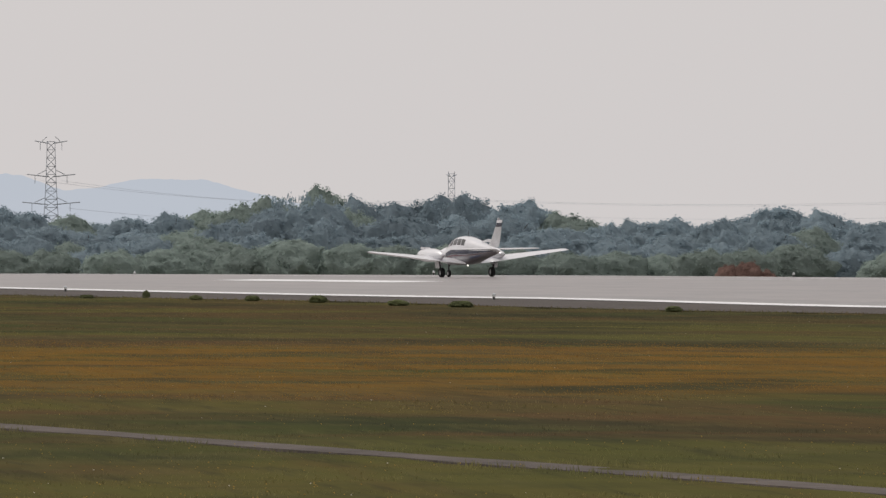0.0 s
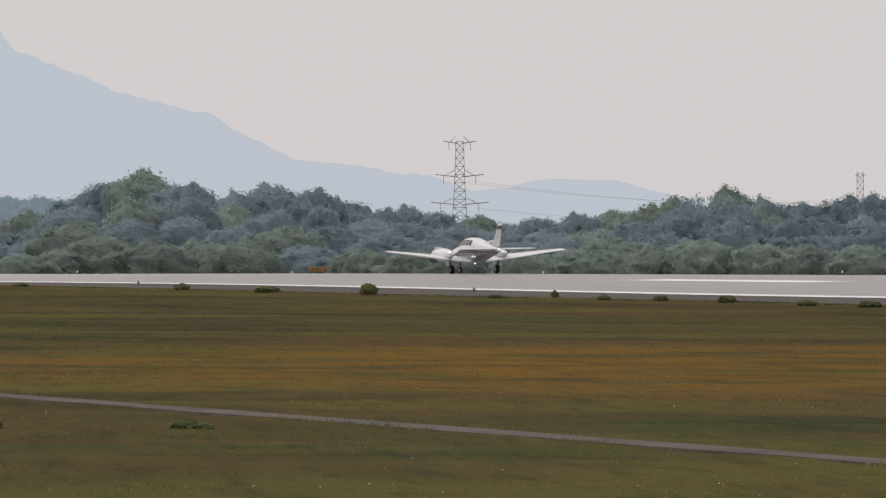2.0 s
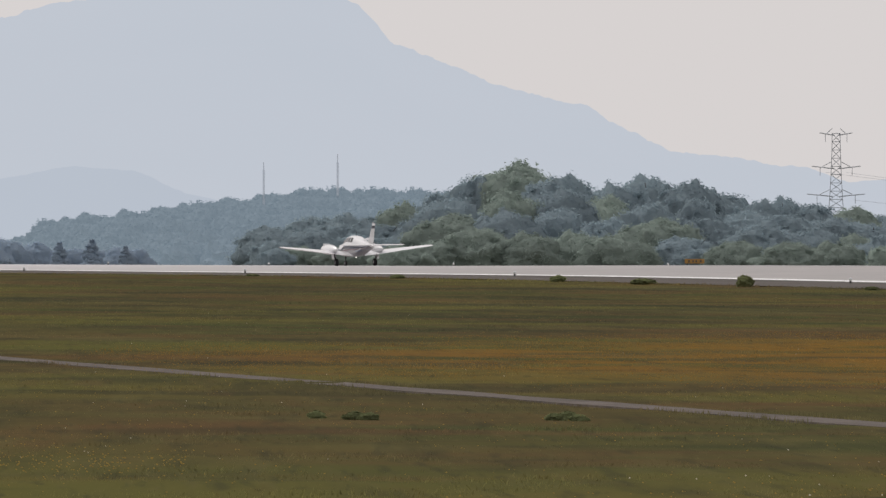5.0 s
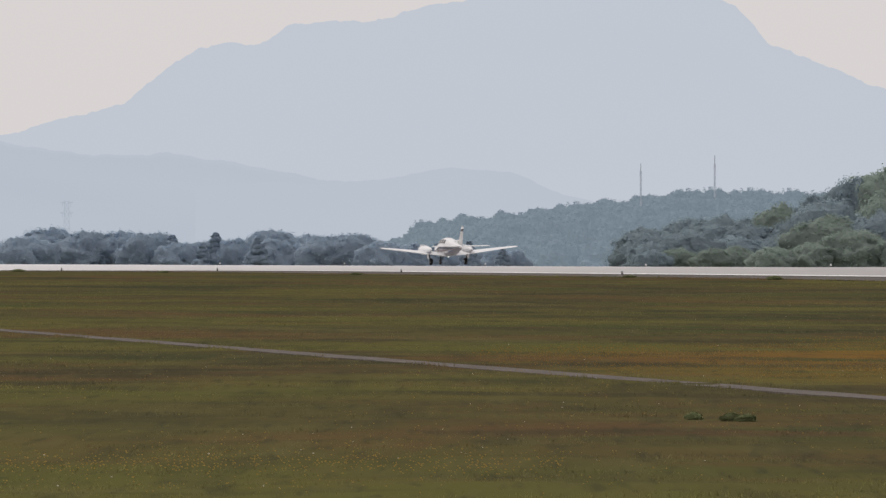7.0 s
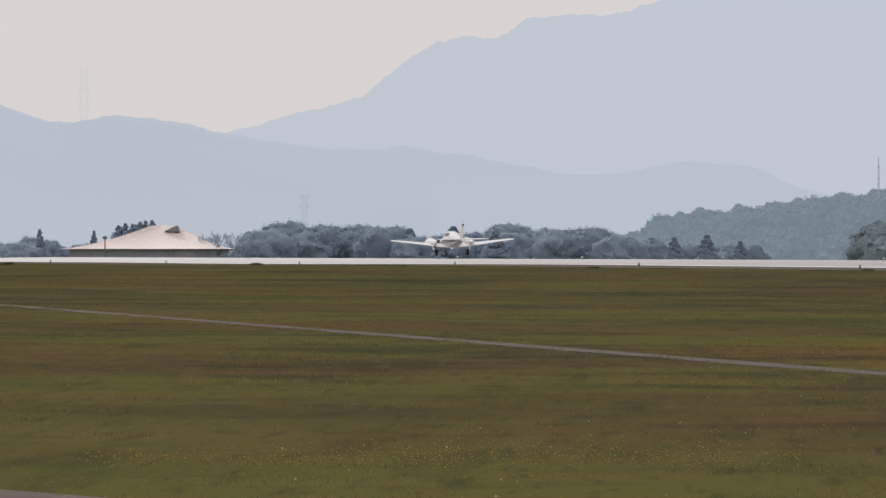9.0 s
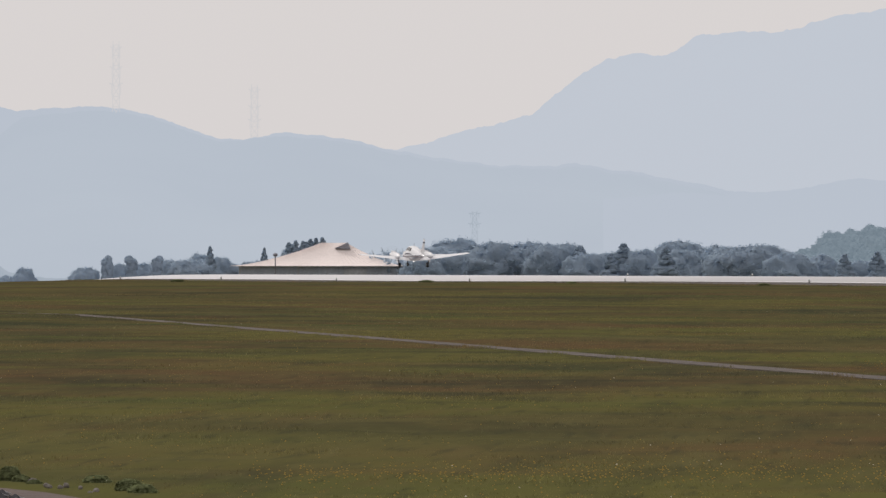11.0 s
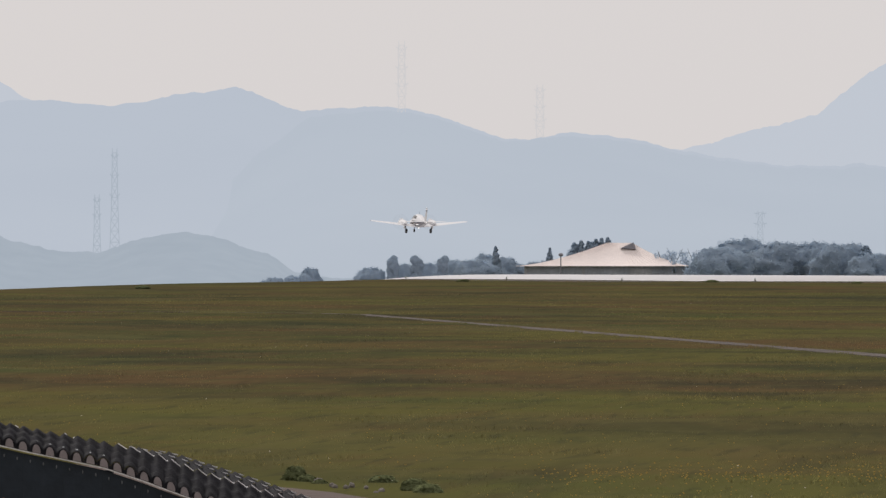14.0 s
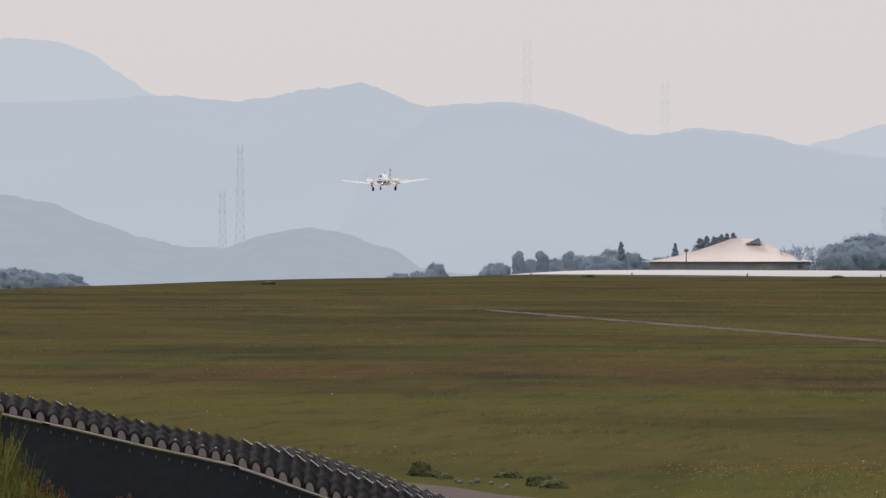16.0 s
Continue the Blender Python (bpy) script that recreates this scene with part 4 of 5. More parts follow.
rusty = Wood([tree_kind(121, "round", leaf_rust, bark, "rusty-brown shrub before the wood", "shrubs before the wood", name="shrub")])
for b, w, h in ((22.74, 3.2, 1.9), (22.86, 3.6, 2.2), (22.98, 2.2, 1.4)):
    x, y = polar(b, 930)
    rusty.plant(0, x, y, field_height(x, y) - 0.1, h + 2.2, w, b * 9)

stone_mat = material("pale_stone", (0.17, 0.15, 0.13), 0.85, size=0.15, bump=0.4)
for i in range(9):
    x, y = polar(8.62 + 0.05 * i + rng.uniform(-0.05, 0.05), 83.5 - 0.5 * i + rng.uniform(-0.8, 0.8))
    bm = bmesh.new()
    bmesh.ops.create_icosphere(bm, subdivisions=2, radius=0.02 + 0.02 * rng.random())
    for v in bm.verts:
        v.co *= 1 + 0.5 * noise.noise(v.co * 30 + Vector((i, 0, 0)))
    ob = mesh_object("stone", bm, stone_mat)
    ob.matrix_basis = pose(x, y, field_height(x, y) + 0.012, 0, 0, i * 40)
    tagged(ob, "small pale stone beside the dirt track", "stone", "stones by the track")

# ---- the dark fence with a corrugated coping ----
fence_mat = material("dark_fence_panel", (0.016, 0.022, 0.031), 0.65, vary=0.35, size=0.7, bump=0.15, specular=0.3)
coping_mat = material("dark_corrugated_sheet", (0.017, 0.0165, 0.020), 0.8, vary=0.85, size=0.09, bump=0.4, specular=0.1)
filler_mat = material("pinkish_filler", (0.27, 0.235, 0.24), 0.9, vary=0.15, size=0.1, specular=0.05)
# Pale colour for the sheets' back edges, glints included.
edge_mat = material("pale_edge_glint", (0.50, 0.49, 0.50), 0.7, vary=0.6, size=0.06, specular=0.3)
rail_mat = material("weathered_white_rail", (0.68, 0.66, 0.66), 0.6, size=0.3)
washer_mat = material("dull_steel_washer", (0.14, 0.145, 0.155), 0.6, metal=0.3, size=0.1)
bolt_mat = material("steel_bolt", (0.45, 0.46, 0.48), 0.35, metal=0.8, size=0.1)


def fence():
    x0, x1, y0 = 5.6, 11.0, 69.4

    RAIL = [(5.0, 1.33), (7.163, 0.840), (8.023, 0.643), (8.89, 0.450), (9.25, 0.335), (9.68, 0.177), (11.5, -0.42)]

    def rail_height(x):
        for (a, p), (b, q) in zip(RAIL, RAIL[1:]):
            if x <= b:
                return p + (q - p) * (x - a) / (b - a) + 0.004 * math.sin(x * 5.1)
        return RAIL[-1][1]

    # Glints on the back edges, built as pale strips.
    def edge_glints(glints, sheet):
        for quads in glints.values():
            bm = bmesh.new()
            for quad in quads:
                bm.faces.new([bm.verts.new(c) for c in quad])
            bmesh.ops.remove_doubles(bm, verts=bm.verts[:], dist=0.0015)
            part("sheet_edge", bm, edge_mat, sheet, "pale back edge with its glint painted on")

    root = new("fence")
    tagged(root, "dark panel fence topped with corrugated sheet, running downhill", "fence")
    n = 18
    for k in range(n):
        a, b = x0 + (x1 - x0) * k / n, x0 + (x1 - x0) * (k + 1) / n
        bm = bmesh.new()
        vs = [bm.verts.new(p) for p in ((a + 0.0006, y0, -0.3), (b - 0.0006, y0, -0.3), (b - 0.0006, y0, rail_height(b) - 0.02), (a + 0.0006, y0, rail_height(a) - 0.02))]
        f = bm.faces.new(vs)
        out = bmesh.ops.extrude_face_region(bm, geom=[f])
        bmesh.ops.translate(bm, vec=(0, 0.05, 0), verts=[e for e in out["geom"] if isinstance(e, bmesh.types.BMVert)])
        panel = part("panel", bm, fence_mat, root)
        for j in range(3):
            x = a + (b - a) * (j + 0.5) / 3
            bm = bmesh.new()
            bmesh.ops.create_uvsphere(bm, u_segments=8, v_segments=6, radius=0.009, matrix=Matrix.Translation((x, y0 - 0.003, rail_height(x) - 0.070)) @ Matrix.Diagonal((0.6, 0.5, 1.5, 1)))
            part("bolt", bm, washer_mat, panel)
        bm = bmesh.new()
        vs = [bm.verts.new(p) for p in ((a, y0 - 0.03, rail_height(a) - 0.009), (b, y0 - 0.03, rail_height(b) - 0.009), (b, y0 - 0.03, rail_height(b)), (a, y0 - 0.03, rail_height(a)))]
        f = bm.faces.new(vs)
        out = bmesh.ops.extrude_face_region(bm, geom=[f])
        bmesh.ops.translate(bm, vec=(0, 0.029, 0), verts=[e for e in out["geom"] if isinstance(e, bmesh.types.BMVert)])
        part("rail", bm, rail_mat, root, "thin weathered white top rail")
    # corrugated sheets, each lapping the next; arched waves open to the front
    RISE = [(5.0, 0.090), (7.1, 0.090), (8.0, 0.118), (8.9, 0.135), (9.4, 0.175), (9.8, 0.180), (11.2, 0.18)]
    pitch, amp, sheets = 0.103, 0.050, 9
    for k in range(sheets):
        a, b = x0 + (x1 - x0) * k / sheets, x0 + (x1 - x0) * (k + 1) / sheets + 0.03
        bm = bmesh.new()
        cols, rows = int((b - a) / pitch * 12), 16
        for skin in (0, 0.007):
            grid = []
            for j in range(rows + 1):
                v = j / rows
                row = []
                for i in range(cols + 1):
                    x = a + (b - a) * i / cols
                    tooth = (x / pitch - 0.25) % 1.0
                    w = abs(math.sin(math.pi * x / pitch)) ** 0.65 * (1 - v) + 0.62 * min(tooth / 0.3, (1 - tooth) / 0.7) * v
                    lift = 0.015 + along(RISE, x) * v + 0.007 * math.sin(v * 15.0) + 0.004 * math.sin(v * 31.0 + x * 3) + 0.012 * fbm(x * 1.3, k, 2.0)
                    row.append(bm.verts.new((x + 0.05 * v, y0 - 0.02 + 0.42 * v, rail_height(x) + 0.002 + amp * w + lift + skin + 0.003 * (k % 2))))
                grid.append(row)
            for j in range(rows):
                for i in range(cols):
                    bm.faces.new((grid[j][i], grid[j][i + 1], grid[j + 1][i + 1], grid[j + 1][i]))
        lip = []
        for i in range(cols + 1):
            x = a + (b - a) * i / cols
            w = abs(math.sin(math.pi * x / pitch)) ** 0.65
            lip.append((bm.verts.new((x, y0 - 0.0215, rail_height(x) + 0.001)), bm.verts.new((x, y0 - 0.0215, rail_height(x) + 0.022 + amp * w + 0.012 * fbm(x * 1.3, k, 2.0)))))
        for p, q in zip(lip, lip[1:]):
            bm.faces.new((p[0], q[0], q[1], p[1]))
        glints = {}
        for i in range(cols):
            x = a + (b - a) * i / cols
            tooth = (x / pitch - 0.25) % 1.0
            if tooth < 0.3 or (x < 9.0 and fbm(x * 9, k, 4.0) < 0.2):
                continue
            p, q = grid[rows][i].co.copy(), grid[rows][i + 1].co.copy()
            glints.setdefault(int(x / pitch - 0.25), []).append((p + Vector((0, -0.012, 0.001)), q + Vector((0, -0.012, 0.001)), q + Vector((0, 0.004, 0.009)), p + Vector((0, 0.004, 0.009))))
        sheet = part("corrugated_sheet", bm, coping_mat, root, "dark corrugated coping sheet", True)
        edge_glints(glints, sheet)
        for i in range(int((b - a) / pitch / 1)):
            x = (round(a / pitch) + i + 0.5) * pitch
            if a < x < b:
                bm = bmesh.new()
                bmesh.ops.create_uvsphere(bm, u_segments=8, v_segments=6, radius=0.010, matrix=Matrix.Translation((x + 0.007, y0 + 0.035, rail_height(x) + amp + 0.034)))
                part("bolt", bm, bolt_mat, sheet)
    # a second, higher course behind, down the slope
    for row in (0, 1):
        bm, glints = bmesh.new(), {}
        course = []
        xs = [9.15 + 0.25 * row + 0.009 * i for i in range(int((1.85 - 0.25 * row) / 0.009))]
        for x in xs:
            tooth = (x / pitch - 0.25 + 0.4 * row) % 1.0
            w = 0.03 * min(tooth / 0.3, (1 - tooth) / 0.7)
            z = rail_height(x) + 0.05 + along(RISE, x) + (0.03 + 0.03 * row) * smooth(9.15, 9.6, x)
            course.append([bm.verts.new((x + 0.05, y0 + 0.41 + 0.25 * row + u * 0.3, z + w - 0.05 * (1 - u))) for u in (0, 0.5, 1)])
            if 0.45 < tooth < 0.95:
                glints.setdefault(int(x / pitch - 0.25 + 0.4 * row), []).append([Vector((x + 0.05 + e, y0 + 0.70 + 0.25 * row, z + 0.012 + f)) for e, f in ((0, 0.0), (0.009, -0.001), (0.009, 0.008), (0, 0.009))])
        for a, b in zip(course, course[1:]):
            for k in (0, 1):
                bm.faces.new((a[k], b[k], b[k + 1], a[k + 1]))
        sheet = part("corrugated_sheet", bm, coping_mat, root, "dark corrugated coping sheet", True)
        edge_glints(glints, sheet)
    # pinkish fillers closing the waves at the front
    for i in range(int(x0 / pitch) + 1, int(x1 / pitch)):
        x = (i + 0.5) * pitch
        bm = bmesh.new()
        arc = [(0.031 * math.cos(math.pi * j / 8), 0.064 * math.sin(math.pi * j / 8) ** 0.8) for j in range(9)]
        front = [bm.verts.new((x + u, y0 - 0.034, rail_height(x + u) + 0.004 + w)) for u, w in arc]
        back = [bm.verts.new((x + u, y0 - 0.022, rail_height(x + u) + 0.004 + w)) for u, w in arc]
        bm.faces.new(front)
        bm.faces.new(back[::-1])
        for j in range(9):
            bm.faces.new((front[j], front[(j + 1) % 9], back[(j + 1) % 9], back[j]))
        part("filler", bm, filler_mat, root)
    for k in range(4):
        x = x0 + 0.5 + 1.45 * k
        bm = bmesh.new()
        bmesh.ops.create_cube(bm, size=1, matrix=Matrix.Translation((x, y0 + 0.35, (rail_height(x) - 0.3) / 2)) @ Matrix.Diagonal((0.06, 0.06, rail_height(x) + 0.3, 1)))
        part("post", bm, fence_mat, root)


fence()


# ---- grass, flowers, weeds ----
def blades(name, places, mat, label, lean=1.3):
    """One mesh of single blades: x, y, z, height, width."""
    n = len(places)
    p = np.array(places)
    gen = np.random.RandomState(3)
    a = gen.uniform(-0.9, 0.9, n)
    c, s = np.cos(a), np.sin(a)
    w = p[:, 4] / 2
    tip = gen.uniform(-lean, lean, (n, 2)) * p[:, 3:4]
    v = np.empty((n, 3, 3))
    v[:, 0] = np.c_[p[:, 0] - c * w, p[:, 1] - s * w, p[:, 2] - 0.02]
    v[:, 1] = np.c_[p[:, 0] + c * w, p[:, 1] + s * w, p[:, 2] - 0.02]
    v[:, 2] = np.c_[p[:, 0] + tip[:, 0], p[:, 1] + tip[:, 1], p[:, 2] + p[:, 3]]
    me = bpy.data.meshes.new(name)
    me.vertices.add(3 * n)
    me.vertices.foreach_set("co", v.ravel())
    me.loops.add(3 * n)
    me.loops.foreach_set("vertex_index", np.arange(3 * n))
    me.polygons.add(n)
    me.polygons.foreach_set("loop_start", np.arange(0, 3 * n, 3))
    me.update(calc_edges=True)
    me.materials.append(mat)
    return tagged(new(name, me), label, "grass", kind="stuff")


gen = random.Random(17)
places = []
for _ in range(150000):
    b, d = gen.uniform(5.3, 24.3), 68 + 420 * gen.random() ** 1.7
    x, y = polar(b, d)
    clump = fbm(x * 0.5, y * 0.5, 3.0, 3)
    if x > SHOULDER - 0.5 or on_path(x, y) or clump < -0.35 or (y < 92 and x < 12.8):
        continue
    size = (0.007 + 0.010 * gen.random() + 0.018 * max(0, clump)) * (1 + d / 300)
    places.append((x, y, field_height(x, y), size, size * 0.6 + d * 0.00008))
blades("meadow_grass", places, blade_mat, "olive-green uneven meadow grass")
places = []
for _ in range(26000):
    # taller grass along the path and the pavement's edge
    if gen.random() < 0.65:
        y = gen.uniform(70, 325)
        x = path_x(y) + gen.choice((-1, 1)) * (0.36 + abs(gen.gauss(0, 0.22)))
        tall = 0.022 if fbm(y * 0.12, 2.0, 7.0) < 0.1 else 0.06
    else:
        y = gen.uniform(290, 900)
        x = SHOULDER - 0.4 - abs(gen.gauss(0, 1.2))
        tall = 0.10
    size = tall * gen.uniform(0.5, 1.3)
    places.append((x, y, field_height(x, y), size, size * 0.25))
blades("edge_grass", places, blade_mat, "taller grass along the path and the pavement", 0.4)


def petals(name, places, mat, label):
    """One mesh of small flower heads: x, y, z, size."""
    vs, fs = [], []
    for x, y, z, s in places:
        i = len(vs)
        vs += [(x - s, y, z), (x, y - s * 0.5, z - s * 0.6), (x + s, y, z), (x, y + s * 0.4, z + s * 0.7)]
        fs.append((i, i + 1, i + 2, i + 3))
    ob = from_arrays(name, vs, fs, mat)
    return tagged(ob, label, "flowers", kind="stuff")


orange, yellow, white = [], [], []
while len(orange) < 30000:
    u, v = gen.uniform(-1, 1), gen.uniform(-1, 1)
    if u * u + v * v > 1 or fbm(u * 6 + v * 2, v * 9, 4.0) < -0.12 + 0.5 * (u * u + v * v - 0.6):
        continue
    a = radians(21.6)
    x, y = 64.0 + u * 23 * math.cos(a) + v * 50 * math.sin(a), 164.0 - u * 23 * math.sin(a) + v * 50 * math.cos(a)
    if x < SHOULDER - 1 and not on_path(x, y):
        orange.append((x, y, field_height(x, y) + gen.uniform(0.02, 0.09), gen.uniform(0.005, 0.011)))
for _ in range(16000):
    b, d = gen.uniform(5.3, 24.3), 70 + 330 * gen.random() ** 1.5
    x, y = polar(b, d)
    f = fbm(x * 0.22, y * 0.22, 9.0)
    if x < SHOULDER - 1 and f > 0.12 and not on_path(x, y) and not (y < 92 and x < 12.8):
        (yellow if gen.random() < 0.95 else white).append((x, y, field_height(x, y) + gen.uniform(0.03, 0.10), gen.uniform(0.005, 0.011)))
for _ in range(800):
    x, y = polar(gen.uniform(10, 14.5), gen.gauss(83.5, 2.2))
    yellow.append((x, y, field_height(x, y) + gen.uniform(0.05, 0.12), gen.uniform(0.006, 0.012)))
petals("orange_flowers", orange, flower_orange, "broad drift of small orange meadow flowers")
petals("yellow_flowers", yellow, flower_yellow, "scattered tiny yellow meadow flowers")
petals("white_flowers", white, flower_white, "scattered tiny whitish meadow flowers")

weed_mat = material("weed_green", (0.20, 0.20, 0.065), 0.8, vary=0.45, size=0.12, specular=0.05, translucent=0.4)
weed_red = material("weed_seed_red", (0.165, 0.08, 0.045), 0.85, vary=0.4, size=0.1, specular=0.1)


def tall_weed(name, x, y, height, seed, label, mat):
    r = random.Random(seed)
    root = new(name)
    root.matrix_basis = pose(x, y, field_height(x, y))
    tagged(root, label, "weed", "weeds before the fence")
    bm = bmesh.new()
    for _ in range(26):
        a, l = r.uniform(0, 6.283), height * r.uniform(0.45, 1.0)
        lean = r.uniform(0.05, 0.3)
        p0, w = Vector((math.cos(a) * 0.03, math.sin(a) * 0.03, -0.02)), r.uniform(0.003, 0.007)
        prev = None
        for k in range(5):
            u = k / 4
            c = p0 + Vector((math.cos(a) * lean * u * u * l, math.sin(a) * lean * u * u * l, l * u))
            s = Vector((w * (1 - u * 0.9), 0, 0))
            pair = (bm.verts.new(c - s), bm.verts.new(c + s))
            if prev:
                bm.faces.new((prev[0], prev[1], pair[1], pair[0]))
            prev = pair
    part("leaves", bm, weed_mat, root)
    bm = bmesh.new()
    for _ in range(4):
        a, l = r.uniform(0, 6.283), height * r.uniform(0.8, 1.08)
        top = Vector((math.cos(a) * 0.06, math.sin(a) * 0.06, l))
        beam(bm, (0, 0, 0), top, 0.004, 5)
        for k in range(20):
            q = Vector((0, 0, 0)).lerp(top, r.uniform(0.55, 1.0)) + Vector((r.gauss(0, 0.011), r.gauss(0, 0.011), 0))
            bmesh.ops.create_cone(bm, cap_ends=True, segments=4, radius1=0.005, radius2=0.001, depth=0.03, matrix=Matrix.Translation(q) @ Matrix.Rotation(r.uniform(-0.8, 0.8), 4, "X"))
    part("seed_head", bm, mat, root)


for i in range(30):
    u = i / 29
    b = 5.80 + 0.42 * u ** 1.1
    x, y = polar(b, 64 + gen.uniform(-1.2, 1.2))
    red = i % 10 == 3
    tall_weed("tall_weed", x, y, (0.98 - 0.62 * u) * gen.uniform(0.75, 1.12), 200 + i, "tall reddish seeding weed before the fence" if red else "tall yellow-green weed before the fence", weed_red if red else weed_mat)
for i, (b, height) in enumerate(((6.25, 0.42), (6.66, 0.34))):
    x, y = polar(b, 64.5)
    tall_weed("tall_weed", x, y, height, 260 + i, "small reddish seeding weed before the fence", weed_red)

# ---- the aeroplane ----
paint = material("aircraft_white_paint", (0.80, 0.80, 0.82), 0.16, vary=0.04, size=1.5, specular=0.6)
stripe_navy = material("aircraft_navy_stripe", (0.025, 0.030, 0.055), 0.25, vary=0.1, size=1)
# Grey that paints the shade on the white fuselage's underside and lower flank.
belly_shade = material("aircraft_belly_shade", (0.20, 0.195, 0.215), 0.3, vary=0.12, size=1)
fin_paint = material("aircraft_grey_fin", (0.52, 0.52, 0.53), 0.35, vary=0.25, size=0.6)
stripe_slate = material("aircraft_slate_letters", (0.10, 0.12, 0.20), 0.3, vary=0.1, size=1)
stripe_red = material("aircraft_red_line", (0.14, 0.03, 0.04), 0.3, vary=0.1, size=1)
cabin_glass = material("aircraft_dark_window", (0.02, 0.024, 0.028), 0.08, vary=0.1, size=1, specular=0.7)
tyre_mat = material("tyre_rubber", (0.015, 0.015, 0.016), 0.8, size=0.2)
metal_mat = material("aircraft_bare_metal", (0.45, 0.45, 0.46), 0.35, metal=0.8, size=0.4)
strut_mat = material("dark_strut", (0.06, 0.06, 0.065), 0.5, metal=0.3, size=0.3)


def glow_material(name, colour, strength):
    m = bpy.data.materials.new(name)
    m.use_nodes = True
    b = m.node_tree.nodes["Principled BSDF"]
    b.inputs["Base Color"].default_value = (*colour, 1)
    b.inputs["Emission Color"].default_value = (*colour, 1)
    b.inputs["Emission Strength"].default_value = strength
    return m


beacon_mat = glow_material("lit_lamp", (1.0, 0.95, 0.88), 1.6)

disc_mat = bpy.data.materials.new("propeller_blur")
disc_mat.use_nodes = True
disc_mat.node_tree.nodes["Principled BSDF"].inputs["Base Color"].default_value = (0.2, 0.2, 0.21, 1)
disc_mat.node_tree.nodes["Principled BSDF"].inputs["Alpha"].default_value = 0.015

# fuselage stations: y, half width, belly, spine
STATIONS = [(4.05, 0.03, 1.16, 1.22), (3.9, 0.17, 1.00, 1.34), (3.5, 0.34, 0.86, 1.48), (2.9, 0.47, 0.76, 1.59), (2.2, 0.56, 0.70, 1.68), (1.75, 0.59, 0.67, 1.76), (1.3, 0.61, 0.66, 2.00), (0.85, 0.62, 0.66, 2.17),
            (0.2, 0.62, 0.66, 2.23), (-0.6, 0.60, 0.69, 2.20), (-1.4, 0.54, 0.77, 2.08), (-2.2, 0.44, 0.90, 1.92), (-3.1, 0.32, 1.06, 1.77), (-4.0, 0.20, 1.20, 1.66), (-4.6, 0.12, 1.30, 1.58), (-5.0, 0.03, 1.38, 1.46)]


def skin(y, a, proud=0.0):
    """A point of the fuselage's skin; a from 0 at the spine round to the right, pi at the belly."""
    for s, t in zip(STATIONS, STATIONS[1:]):
        if s[0] >= y >= t[0]:
            u = (s[0] - y) / (s[0] - t[0])
            w, lo, hi = (s[k] + (t[k] - s[k]) * u for k in (1, 2, 3))
            break
    mid, half = lo + (hi - lo) * 0.42, 0
    c, s = math.cos(a), math.sin(a)
    e = 0.78
    sx, cz = math.copysign(abs(s) ** e, s), math.copysign(abs(c) ** e, c)
    r = (hi - mid) if cz > 0 else (mid - lo)
    return Vector((sx * (w + proud), y, mid + cz * (r + proud)))


def skin_patch(name, y0, y1, a0, a1, mat, parent, proud=0.008, ny=8, na=5, slant=0.0, label=""):
    bm = bmesh.new()
    grid = []
    for j in range(ny + 1):
        row = []
        for i in range(na + 1):
            a = a0 + (a1 - a0) * i / na
            y = y0 + (y1 - y0) * j / ny + slant * i / na
            row.append(bm.verts.new(skin(max(-4.99, min(4.04, y)), a, proud)))
        grid.append(row)
    for j in range(ny):
        for i in range(na):
            bm.faces.new((grid[j][i], grid[j][i + 1], grid[j + 1][i + 1], grid[j + 1][i]))
    return part(name, bm, mat, parent, label, True)


def foil(name, sections, mat, parent, label=""):
    """A wing lofted through sections: (centre x, leading y, z, chord, thickness, incidence, upright)."""
    outline = [(0.0, 0.0), (0.02, 0.32), (0.10, 0.68), (0.28, 1.0), (0.5, 0.88), (0.75, 0.50), (1.0, 0.03), (1.0, -0.03), (0.75, -0.20), (0.5, -0.38), (0.28, -0.48), (0.10, -0.40), (0.02, -0.22)]
    bm = bmesh.new()
    rings = []
    for x, y, z, chord, thick, inc, upright in sections:
        ring = []
        for u, h in outline:
            dy, dz = -u * chord, h * thick
            c, s = math.cos(radians(inc)), math.sin(radians(inc))
            dy, dz = dy * c - dz * s, dz * c + dy * s
            ring.append(bm.verts.new((x + dz, y + dy, z) if upright else (x, y + dy, z + dz)))
        rings.append(ring)
    n = len(outline)
    for a, b in zip(rings, rings[1:]):
        for i in range(n):
            bm.faces.new((a[i], a[(i + 1) % n], b[(i + 1) % n], b[i]))
    bm.faces.new(rings[0])
    bm.faces.new(rings[-1][::-1])
    bmesh.ops.recalc_face_normals(bm, faces=bm.faces[:])
    ob = part(name, bm, mat, parent, label)
    return ob


def revolved(name, profile, centre, mat, parent, label="", sides=18, sx=1.0, sz=1.0):
    """A body round the y axis: (y, radius)."""
    bm = bmesh.new()
    rings = [[bm.verts.new((centre[0] + sx * r * math.cos(2 * math.pi * i / sides), centre[1] + y, centre[2] + sz * r * math.sin(2 * math.pi * i / sides))) for i in range(sides)] for y, r in profile]
    for a, b in zip(rings, rings[1:]):
        for i in range(sides):
            bm.faces.new((a[i], a[(i + 1) % sides], b[(i + 1) % sides], b[i]))
    bm.faces.new(rings[0])
    bm.faces.new(rings[-1][::-1])
    bmesh.ops.recalc_face_normals(bm, faces=bm.faces[:])
    return part(name, bm, mat, parent, label, True)


